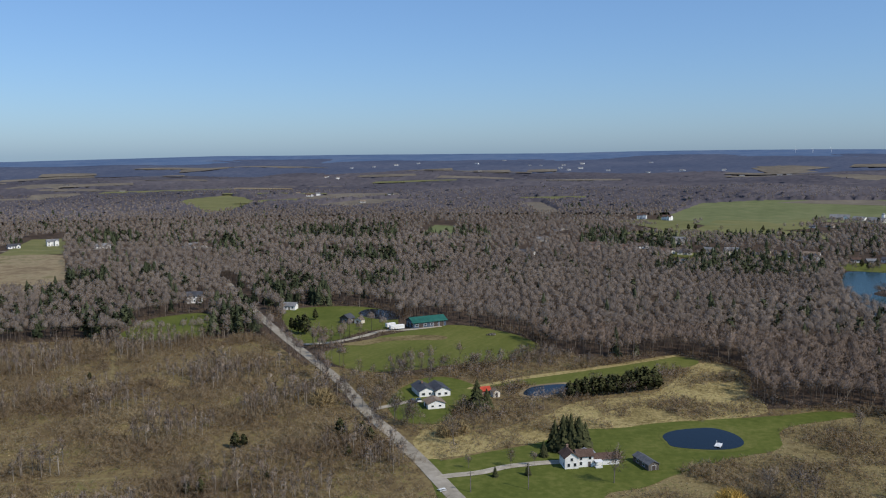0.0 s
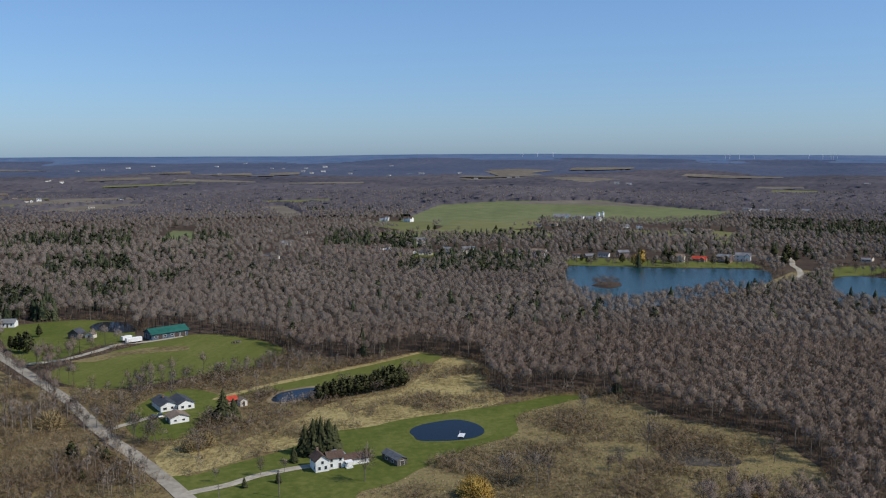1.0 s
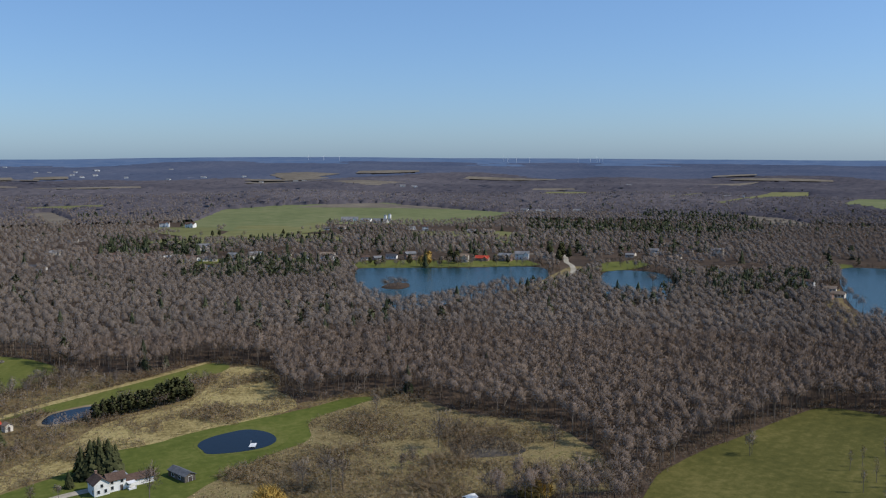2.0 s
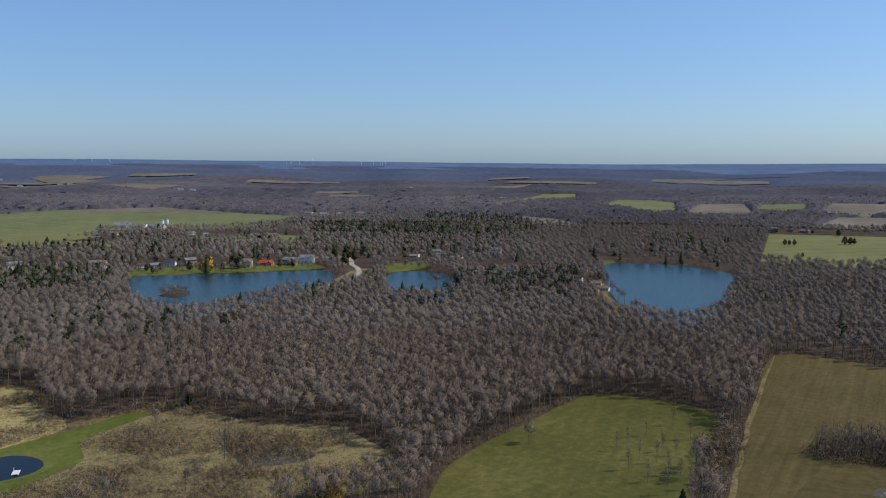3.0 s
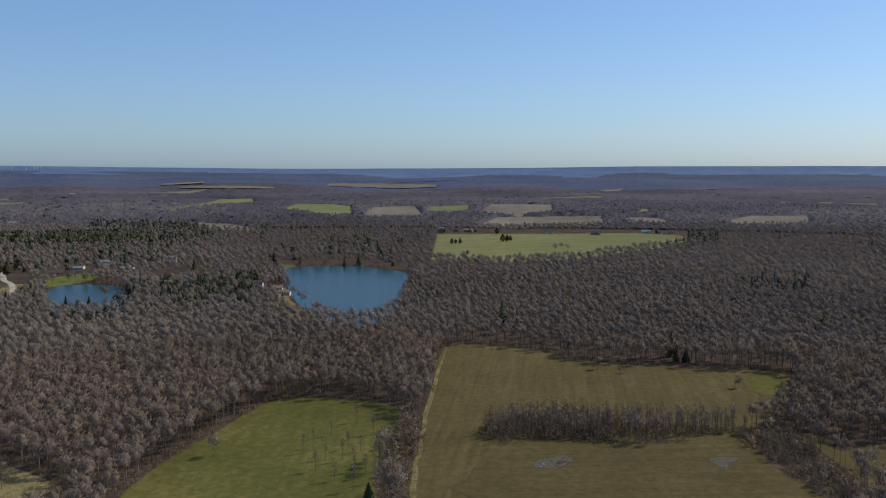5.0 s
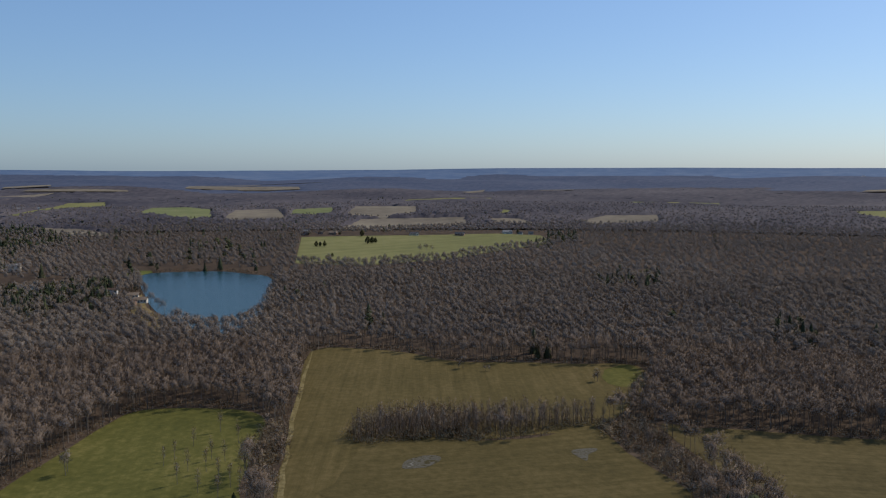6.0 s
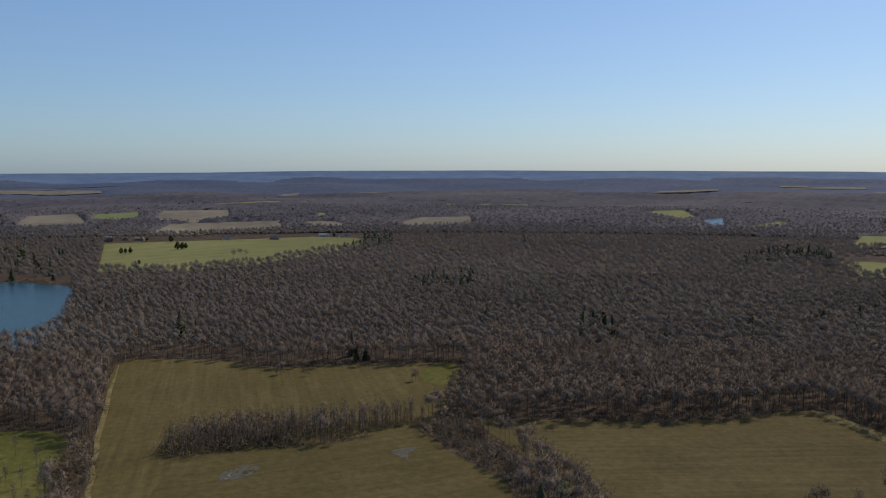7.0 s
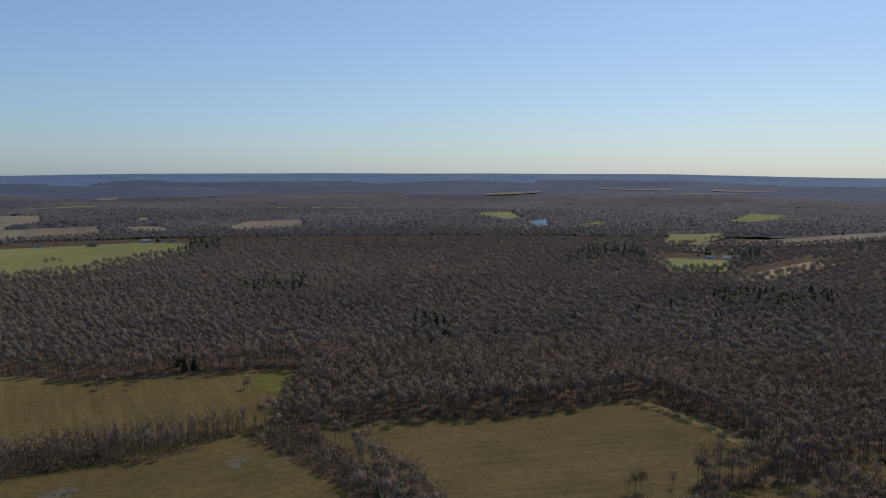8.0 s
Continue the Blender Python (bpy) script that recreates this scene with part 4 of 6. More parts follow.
for x, y, w, n in ((33, 1806, 12, 1), (-324, 2688, 14, 2), (-120, 1983, 16, 1), (-157, 1698, 14, 1), (158, 1148, 16, 1), (150, 1140, 16, 1), (298, 1308, 18, 2), (328, 1277, 18, 2), (-373, 949, 20, 1), (-276, 948, 20, 1), (-266, 948, 18, 1), (-440, 977, 16, 2), (-473, 955, 16, 1), (-368, 2759, 20, 1), (-316, 1907, 12, 2), (-289, 1887, 20, 1), (-273, 1903, 12, 2), (-943, 2190, 20, 1), (-761, 2072, 12, 1), (-542, 1941, 18, 1), (110, 1187, 16, 1), (83, 863, 18, 1)):
    cottage(x, y, w, "far farmhouses", "among far woods", wall="white", storeys=n)
for x, y, w, n in ((969, -467, 22, 1), (983, -449, 14, 1), (1992, -831, 14, 1), (1907, -420, 18, 1), (1031, -625, 18, 1), (1011, -656, 20, 1), (4098, -726, 18, 1), (1740, -1005, 22, 1), (2270, -1082, 22, 1)):
    cottage(x, y, w, "far eastern houses", "far across the woods", wall="white", roof="roof_grey", storeys=n)
for x, y, w, n in ((429, 3201, 20, 1), (444, 3104, 18, 1), (1006, 2618, 20, 1), (1029, 2606, 18, 1), (1141, 2153, 20, 1), (1155, 2113, 20, 1), (890, 3753, 24, 1), (286, 4092, 20, 1), (1649, 1796, 20, 1), (1489, 1312, 22, 1), (1543, 1321, 16, 1), (339, 3434, 16, 1), (801, 2933, 24, 1), (933, 2912, 18, 1), (146, 3786, 20, 1), (562, 3545, 24, 1), (910, 2668, 18, 1), (1000, 1220, 20, 1), (961, 1236, 18, 1), (1695, 1845, 20, 1), (937, 1293, 18, 1), (938, 1250, 22, 1)):
    cottage(x, y, w, "distant houses", "far off", wall="white", roof="roof_grey", storeys=n)
for x, y, w, n in ((-379, 3629, 16, 1), (-290, 3672, 16, 1), (-199, 3716, 24, 1), (-107, 3819, 20, 1), (132, 3160, 20, 1), (686, 2936, 18, 1), (499, 3186, 22, 1), (581, 3082, 18, 1), (380, 3402, 16, 1), (472, 3436, 20, 1)):
    cottage(x, y, w, "distant houses", "far off", wall="white", roof="roof_grey", storeys=n)


def silo(x, y):
    ob = new("silo")
    ob.matrix_world = pose(x, y, float(land(x, y)))
    bm = bmesh.new()
    tube(bm, (0, 0, 0), (0, 0, 10), 2.4, 2.4, 16)
    part("drum", bm, M["white"], ob)
    bm = bmesh.new()
    for i in range(4):
        a, b = i * math.pi / 8, (i + 1) * math.pi / 8
        tube(bm, (0, 0, 10 + 2.0 * math.sin(a)), (0, 0, 10 + 2.0 * math.sin(b)), 2.45 * math.cos(a), max(0.05, 2.45 * math.cos(b)), 16)
    part("dome", bm, M["roof_metal"], ob, "grey metal dome")
    SITES.append((x, y, 8))
    return tagged(ob, "white concrete silo with a grey dome beside the farm", "silo", "farm silos")


silo(615, 1218)
silo(630, 1233)


def turbine(x, y, turn):
    z = float(land(x, y))
    ob = new("wind_turbine")
    ob.matrix_world = pose(x, y, z, 0, 0, math.degrees(math.atan2(-x, y)))
    bm = bmesh.new()
    tube(bm, (0, 0, 0), (0, 0, 26), 0.7, 0.45, 8)
    part("tower", bm, M["white"], ob)
    bm = bmesh.new()
    box(bm, -0.6, -1.6, 25.6, 0.6, 1.6, 26.8)
    part("nacelle", bm, M["white"], ob)
    for k in range(3):
        a = radians(turn + 120 * k)
        bm = bmesh.new()
        tube(bm, (0, -1.8, 26.2), (13 * math.sin(a), -1.8, 26.2 + 13 * math.cos(a)), 0.45, 0.12, 5)
        part("blade", bm, M["white"], ob)
    return tagged(ob, "white three-bladed wind turbine on the far ridge", "turbine", "wind turbines on the ridge")


for i, (x, y) in enumerate(((1805, 4500), (1881, 4468), (1960, 4434), (2732, 3970), (2750, 3959), (2790, 3932), (2799, 3823), (3013, 3679), (3012, 3578), (3151, 3684), (3052, 3551), (3121, 3604))):
    turbine(x * 4600 / math.hypot(x, y), y * 4600 / math.hypot(x, y), 37 * i)

# ---------- woods ----------
rng = np.random.default_rng(5)


def slivers(base, tip, width, out, rounded_off=0.0):
    """Thin triangles from base to tip, wound and shaded towards out."""
    d = tip - base
    s = np.cross(d, rng.normal(size=d.shape))
    s *= (width / (2 * np.linalg.norm(s, axis=1) + 1e-9))[:, None]
    flip = np.sum(np.cross(2 * s, d + s) * out, 1) < 0
    s[flip] *= -1
    v = np.stack([base - s, base + s, tip], 1).reshape(-1, 3)
    n = out / (np.linalg.norm(out, axis=1)[:, None] + 1e-9)
    if not rounded_off:
        return v, np.arange(len(v)).reshape(-1, 3), np.repeat(n, 3, 0)
    # shaded round, as a thin rod is
    f = np.cross(2 * s, d + s)
    f /= np.linalg.norm(f, axis=1)[:, None] + 1e-9
    u = s / (np.linalg.norm(s, axis=1)[:, None] + 1e-9)
    n = np.stack([f * 0.6 - u + n * rounded_off, f * 0.6 + u + n * rounded_off, f + n * rounded_off], 1).reshape(-1, 3)
    return v, np.arange(len(v)).reshape(-1, 3), n / (np.linalg.norm(n, axis=1)[:, None] + 1e-9)


def brooms(base, tip, width, out):
    """Sprays of fine twigs, narrow at the base and wide at the tip."""
    d = tip - base
    s = np.cross(d, rng.normal(size=d.shape))
    s *= (width / (2 * np.linalg.norm(s, axis=1) + 1e-9))[:, None]
    s[np.sum(np.cross(s, -d) * out, 1) < 0] *= -1
    n = out / (np.linalg.norm(out, axis=1)[:, None] + 1e-9)
    v = np.stack([base, tip - s * rng.uniform(0.6, 1.4, (len(s), 1)), tip + s + d * rng.uniform(-0.3, 0.2, (len(s), 1))], 1).reshape(-1, 3)
    return v, np.arange(len(v)).reshape(-1, 3), np.repeat(n, 3, 0)


def joined(pieces):
    v, t, m, n = [], [], [], 0
    for a, b, c in pieces:
        v.append(a), t.append(b + n), m.append(c)
        n += len(a)
    return np.concatenate(v), np.concatenate(t), np.concatenate(m)


def prism(a, b, ra, rb, n=3):
    """A tapered bar of n sides without ends."""
    a, b = np.array(a, float), np.array(b, float)
    d = (b - a) / np.linalg.norm(b - a)
    u = np.cross(d, (0.3, 0.9, 0.2))
    u /= np.linalg.norm(u)
    w = np.cross(d, u)
    ang = np.arange(n) * 2 * np.pi / n
    ring = np.cos(ang)[:, None] * u + np.sin(ang)[:, None] * w
    v = np.concatenate([a + ring * ra, b + ring * rb])
    i = np.arange(n)
    j = (i + 1) % n
    return v, np.concatenate([np.stack([i, j, n + j], 1), np.stack([i, n + j, n + i], 1)]), np.concatenate([ring, ring])


def bare_tree(twigs, width, limbs, wide=0.26, low=0.42, trunk=0.012, sides=3, stray=0.3, fuzz=0.15, core=0.0):
    """Trunk with limbs, and twigs, of a leafless tree one unit high."""
    lean = rng.normal(0, 0.02, 2)
    top = np.array([lean[0], lean[1], 0.8])
    c = np.array([lean[0], lean[1], (1 + low) / 2])
    rad = np.array([wide, wide, (1 - low) / 2])
    if sides:
        wood = [prism((0, 0, -0.03), top, trunk, trunk * 0.2, sides)]
    else:
        base = np.zeros((2, 3)) + (0, 0, -0.03)
        wood = [slivers(base, base + top, np.full(2, trunk * 2.4), rng.normal(size=(2, 3)) + (0, 0, 0.2))]
    if limbs:
        k = np.arange(limbs)
        a = 2.4 * k + rng.uniform(-0.4, 0.4, limbs)
        z0 = low * 0.85 + (0.72 - low) * k / limbs
        start = np.stack([lean[0] * z0, lean[1] * z0, z0], 1)
        end = c + rad * np.stack([0.85 * np.cos(a), 0.85 * np.sin(a), rng.uniform(-0.1, 0.75, limbs)], 1)
        if sides > 3:
            wood += [prism(p, q, trunk * 0.42, trunk * 0.1, 3) for p, q in zip(start, end)]
        else:
            wood.append(slivers(start, end, np.full(limbs, trunk * 0.9), end - c))
    count = 9 if twigs > 60 else 6 if twigs > 20 else 4
    lobes = c + rad * rng.uniform(-0.5, 0.5, (count, 3))
    span = rng.uniform(0.45, 0.65, (count, 1))
    pick = rng.integers(0, count, twigs)
    n = rng.normal(size=(twigs, 3)) + (0, 0, 0.25)
    n /= np.linalg.norm(n, axis=1)[:, None]
    p = lobes[pick] + rad * n * span[pick] * (rng.uniform(0.08, 1.0, twigs) ** 0.4)[:, None]
    d = n + 0.5 * (p - c) / rad + rng.normal(0, stray, (twigs, 3)) + (0, 0, 0.7)
    d /= np.linalg.norm(d, axis=1)[:, None]
    out = 0.8 * (p - c) / rad + 0.5 * n + (0, 0, 0.05) + rng.normal(0, fuzz, (twigs, 3))
    ln = rng.uniform(0.07, 0.17, twigs)[:, None]
    sprays = [brooms(p - d * ln * 0.7, p + d * ln * 0.3, width * rng.uniform(0.6, 1.4, twigs), out)]
    if core:
        sprays.append(thicket_core(c - (0, 0, 0.15 * rad[2]), rad * core))
    return joined(wood), joined(sprays)


def thicket_core(c, rad):
    """The close inner branchwork of a crown: an uneven dome, open below."""
    a = np.arange(5) * 2 * np.pi / 5 + rng.uniform(0, 2)
    rows = [np.array([[0, 0, 1.0]])]
    for z, r in ((0.5, 0.8), (-0.45, 1.0)):
        rows.append(np.stack([r * np.cos(a), r * np.sin(a), np.full(5, z)], 1) * rng.uniform(0.8, 1.12, (5, 1)))
        a = a + np.pi / 5
    v = np.concatenate(rows)
    i = np.arange(5)
    j = (i + 1) % 5
    t = [np.stack([0 * i, 1 + i, 1 + j], 1), np.stack([1 + i, 6 + i, 1 + j], 1), np.stack([1 + j, 6 + i, 6 + j], 1)]
    n = v + (0, 0, 0.1)
    return c + v * rad, np.concatenate(t), n / np.linalg.norm(n, axis=1)[:, None]


def bush(twigs, width):
    """A many-stemmed shrub, one unit high and about as wide."""
    n = rng.normal(size=(twigs, 3))
    n[:, 2] = np.abs(n[:, 2])
    n /= np.linalg.norm(n, axis=1)[:, None]
    p = n * (0.6, 0.6, 0.85) * (rng.uniform(0.15, 1, twigs) ** 0.5)[:, None]
    d = n + rng.normal(0, 0.55, (twigs, 3)) + (0, 0, 0.5)
    d /= np.linalg.norm(d, axis=1)[:, None]
    ln = rng.uniform(0.25, 0.5, twigs)[:, None]
    base = p - d * ln * 0.6
    base[:, 2] = np.maximum(base[:, 2], 0)
    return slivers(base, p + d * ln * 0.4, np.full(twigs, width), n + rng.normal(0, 0.3, (twigs, 3)) + (0, 0, 0.3), 0.35)


def conifer(whorls, spokes, wide=0.17):
    """Jagged skirts of branches round a stem, one unit high."""
    tiles = []
    for k in range(whorls):
        f = k / whorls
        z = 0.1 + 0.86 * f
        r = wide * (1 - f) ** 0.8 + 0.012
        for s in range(spokes):
            a = 2 * math.pi * (s + 0.5 * (k % 2)) / spokes + rng.uniform(-0.25, 0.25)
            q = r * rng.uniform(0.65, 1.25)
            da = 0.75 * math.pi / spokes * rng.uniform(0.8, 1.5)
            drop = q * 0.35 + rng.uniform(0, 0.02)
            tri = np.array([(0.1 * q * math.cos(a), 0.1 * q * math.sin(a), z + 1.35 / whorls), (q * math.cos(a - da), q * math.sin(a - da), z - drop), (q * 1.1 * math.cos(a + da), q * 1.1 * math.sin(a + da), z - drop * rng.uniform(0.6, 1.2))])
            nor = np.array([(math.cos(a), math.sin(a), 0.5)] * 3) + rng.normal(0, 0.12, (1, 3))
            tiles.append((tri, np.array([[0, 1, 2]]), nor))
    return joined(tiles)


def pine(flakes, size, wide=0.22, low=0.2):
    """Ragged tufts of needles in a blunt crown, one unit high."""
    n = rng.normal(size=(flakes, 3))
    n /= np.linalg.norm(n, axis=1)[:, None]
    c, rad = np.array([0, 0, (0.97 + low) / 2]), np.array([wide, wide, (0.97 - low) / 2])
    p = c + rad * n * rng.uniform(0.55, 1.05, flakes)[:, None]
    p[:, :2] *= (1.15 - 0.75 * ((p[:, 2:] - low) / (1 - low)).clip(0, 1))
    d = n * (1, 1, 0.3) + rng.normal(0, 0.5, (flakes, 3)) + (0, 0, 0.15)
    d /= np.linalg.norm(d, axis=1)[:, None]
    return slivers(p - d * size * 0.7, p + d * size * 0.6, size * rng.uniform(0.7, 1.4, flakes), n * 0.9 + rng.normal(0, 0.12, (flakes, 3)) + (0, 0, 0.25))


def spread(template, x, y, z, height, wide, tone):
    """Many copies of a unit plant as arrays."""
    v, t, m = template
    if len(x) == 0 or len(v) == 0:
        return np.zeros((0, 3)), np.zeros((0, 3), int), np.zeros(0), np.zeros((0, 3))
    a = rng.uniform(0, 2 * np.pi, len(x))
    c, s = np.cos(a)[:, None], np.sin(a)[:, None]
    vx, vy = (c * v[:, 0] - s * v[:, 1]) * wide[:, None], (s * v[:, 0] + c * v[:, 1]) * wide[:, None]
    out = np.stack([vx + x[:, None], vy + y[:, None], v[:, 2] * height[:, None] + z[:, None]], -1).reshape(-1, 3)
    nor = np.stack([c * m[:, 0] - s * m[:, 1], s * m[:, 0] + c * m[:, 1], np.broadcast_to(m[:, 2], (len(x), len(m)))], -1).reshape(-1, 3)
    nor /= np.linalg.norm(nor, axis=1)[:, None] + 1e-9
    tr = (t[None] + (np.arange(len(x)) * len(v))[:, None, None]).reshape(-1, 3)
    return out, tr, np.repeat(tone, len(v)), nor


def planted(name, templates, x, y, height, wide, tone, material, label, category, sink=0.1):
    """One woodland object out of many plants."""
    pick = rng.integers(0, len(templates), len(x))
    vs, ts, ns, ms, n = [], [], [], [], 0
    z = land(x, y) - sink
    for k, tpl in enumerate(templates):
        m = pick == k
        v, t, q, nor = spread(tpl, x[m], y[m], z[m], height[m], wide[m], tone[m])
        vs.append(v), ts.append(t + n), ns.append(q), ms.append(nor)
        n += len(v)
    me = array_mesh(name, np.concatenate(vs), np.concatenate(ts), np.concatenate(ns), M[material], np.concatenate(ms))
    return tagged(new(name, me), label, category, kind="stuff")


def wood_noise(x, y, scale, seed):
    k = [(np.sin(x / scale * a + seed * 1.7 + b) * np.sin(y / scale * c + seed * 2.3 + a)) for a, b, c in ((1.0, 0.4, 1.1), (1.9, 2.0, 1.6), (3.1, 4.4, 2.7), (0.6, 1.1, 0.8))]
    return 0.5 + 0.25 * (k[0] + 0.6 * k[1] + 0.4 * k[2] + 0.6 * k[3])


def candidates(r0, r1, gap, az0=-31.0, az1=129.0):
    """Points scattered over a stretch of the land, about gap metres apart."""
    k = np.arange(-int(r1 / gap) - 1, int(r1 / gap) + 2) * float(gap)
    x, y = np.meshgrid(k, k)
    x[::2] += gap / 2
    x, y = (x + rng.uniform(-0.42, 0.42, x.shape) * gap).ravel(), (y + rng.uniform(-0.42, 0.42, y.shape) * gap).ravel()
    r, a = np.hypot(x, y), np.degrees(np.arctan2(x, y))
    m = (r >= r0) & (r < r1) & (a > az0) & (a < az1)
    return x[m], y[m]


def in_any(x, y, outlines):
    hit = np.zeros(len(x), bool)
    for o in outlines:
        o = np.asarray(o)
        m = (x > o[:, 0].min()) & (x < o[:, 0].max()) & (y > o[:, 1].min()) & (y < o[:, 1].max()) & ~hit
        if m.any():
            hit[m] |= inside(x[m], y[m], o)
    return hit


def near_ways(x, y, extra=0.0):
    hit = np.zeros(len(x), bool)
    for line, w in WAYS:
        for p, q in zip(line, line[1:]):
            dx, dy = q.x - p.x, q.y - p.y
            t = np.clip(((x - p.x) * dx + (y - p.y) * dy) / (dx * dx + dy * dy + 1e-9), 0, 1)
            hit |= np.hypot(x - p.x - t * dx, y - p.y - t * dy) < w + extra
    return hit


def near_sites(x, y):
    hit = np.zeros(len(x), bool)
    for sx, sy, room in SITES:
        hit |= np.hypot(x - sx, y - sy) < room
        # clear the camera's side of each house so trees don't hide it
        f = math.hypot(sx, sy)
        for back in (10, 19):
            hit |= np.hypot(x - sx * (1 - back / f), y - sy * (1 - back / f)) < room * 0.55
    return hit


def wooded(x, y, brush=True):
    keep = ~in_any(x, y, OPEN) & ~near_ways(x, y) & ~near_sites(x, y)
    if brush:
        keep &= ~in_any(x, y, BRUSH)
    return keep


def conifer_share(x, y):
    base = np.clip((wood_noise(x, y, 90, 3) - 0.66) * 1.2, 0, 0.3)
    east = np.clip((x - 120) / 150, 0, 1) * np.clip((480 - y) / 150, 0, 1)
    return np.where(in_any(x, y, CONIFER), 0.62 - 0.35 * east, np.where(in_any(x, y, MIXED), 0.07 + 0.18 * (wood_noise(x, y, 35, 6) > 0.6), 0.015 + base * 0.6) * (1 - np.where(np.hypot(x, y) < 520, 1.0, 0.85) * east))


def backlit_tint(x, y):
    """Backlit darkness painted into the tone of woods to the south-east."""
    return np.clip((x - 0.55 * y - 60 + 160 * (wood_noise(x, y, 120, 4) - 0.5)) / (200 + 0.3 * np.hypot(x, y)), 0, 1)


def lower(x, y):
    """Woods shrink with distance from the camera so far fields stay in view."""
    return np.clip(1 - (np.hypot(x, y) - 900) / 2900, 0.28, 1)


bands = [
    # r0, r1, gap, twigs, twig width, limbs, trunk sides, name
    (238, 470, 4.7, 116, 0.038, 8, 3, "near"),
    (470, 800, 5.7, 27, 0.064, 2, 0, "middle"),
    (800, 1500, 9.2, 9, 0.125, 0, 0, "outer"),
    (1500, 2150, 14, 5, 0.15, 0, 0, "distant"),
    (2150, 3000, 15, 3, 0.16, 0, 0, "upland"),
]
for r0, r1, gap, twigs, width, limbs, sides, word in bands:
    x, y = candidates(r0, r1, gap)
    m = wooded(x, y)
    x, y = x[m], y[m]
    ever = rng.uniform(size=len(x)) < conifer_share(x, y)
    bx, by = x[~ever], y[~ever]
    hgt = rng.normal(12.8, 1.1, len(bx)).clip(8, 18.5) * (0.86 + 0.28 * wood_noise(bx, by, 60, 1)) * lower(bx, by)
    wid = hgt * rng.uniform(0.75, 1.35, len(bx))
    tone = (0.4 * wood_noise(bx, by, 45 if r0 < 800 else 160, 7) + rng.normal(0.24, 0.05, len(bx)) - 0.22 * backlit_tint(bx, by)).clip(0, 1)
    shapes = [] if r0 > 2000 else [bare_tree(twigs, width, limbs, wide=rng.uniform(0.22, 0.29), low=rng.uniform(0.36, 0.5), sides=sides, core=0.62 if r0 < 470 else 0.7 if r0 < 800 else 0.85) for _ in range(10)]
    if r0 < 2000:
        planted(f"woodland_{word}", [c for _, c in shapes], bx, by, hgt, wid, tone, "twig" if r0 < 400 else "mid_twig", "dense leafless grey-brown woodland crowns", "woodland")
    if r0 < 800:
        planted(f"woodland_trunks_{word}", [w for w, _ in shapes], bx, by, hgt, wid, rng.uniform(size=len(bx)), "bark", "grey-brown trunks of the leafless woodland", "woodland")
    cx, cy = x[ever], y[ever]
    ch = rng.uniform(9, 16, len(cx)) * lower(cx, cy)
    rich = 2 if r0 < 400 else 1 if r0 < 800 else 0
    shapes = [conifer(6 + 5 * rich, 6 + 2 * rich, wide=rng.uniform(0.17, 0.24)) for _ in range(3)] + [pine((40, 120, 150)[rich], (0.15, 0.085, 0.075)[rich], wide=rng.uniform(0.22, 0.3)) for _ in range(3)]
    planted(f"conifers_{word}", shapes, cx, cy, ch, ch * (1 if gap < 10 else 1.25), rng.uniform(0, 1, len(cx)), "needles", "dark green conifers scattered through bare woods", "conifers")

# closed canopy of the far woods, bumpy with crowns
az_steps, r_steps = np.radians(np.arange(-32, 130, 0.17)), 1420 * 1.0092 ** np.arange(132)
rr, aa = np.meshgrid(r_steps, az_steps, indexing="ij")
gx = (rr * np.sin(aa) + rng.normal(0, 2, rr.shape)).ravel()
gy = (rr * np.cos(aa) + rng.normal(0, 2, rr.shape)).ravel()
top = rng.normal(0, 1, rr.shape)
top = top + np.roll(top, 1, 1) + np.roll(top, -1, 1) + 0.6 * np.roll(top, 2, 1)
gz = land(gx, gy) + (6.4 + 1.0 * top.ravel() + 3.5 * wood_noise(gx, gy, 60, 1)) * lower(gx, gy) * np.clip(rr.ravel() / 500 - 2.4, 0.4, 1)
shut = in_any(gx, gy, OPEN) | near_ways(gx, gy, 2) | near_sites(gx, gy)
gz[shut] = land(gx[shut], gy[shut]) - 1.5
ci = np.arange(len(r_steps) - 1)[:, None] * len(az_steps) + np.arange(len(az_steps) - 1)[None]
ci = ci.ravel()
quad = np.stack([ci, ci + 1, ci + 1 + len(az_steps), ci + len(az_steps)], 1)
quad = quad[shut[quad].sum(1) < 4]
tri = np.concatenate([quad[:, [0, 2, 1]], quad[:, [0, 3, 2]]])
g_tone = (0.4 * wood_noise(gx, gy, 160, 7) + rng.normal(0.36, 0.09, len(gx)) - 0.12 * backlit_tint(gx, gy)).clip(0, 1)
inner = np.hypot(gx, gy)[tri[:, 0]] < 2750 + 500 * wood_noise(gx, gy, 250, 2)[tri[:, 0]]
for word, cut, leafage, words in (("far", inner, "far_brush", "closed leafless canopy of the far woods, tinted for haze"), ("horizon", ~inner, "rim_brush", "closed canopy of woods near the horizon, coloured blue-grey for haze")):
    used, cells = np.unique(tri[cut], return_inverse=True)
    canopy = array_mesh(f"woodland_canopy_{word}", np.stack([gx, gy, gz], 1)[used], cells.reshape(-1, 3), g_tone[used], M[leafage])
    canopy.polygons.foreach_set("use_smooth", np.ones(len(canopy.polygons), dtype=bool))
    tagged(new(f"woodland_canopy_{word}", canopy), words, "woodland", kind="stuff")

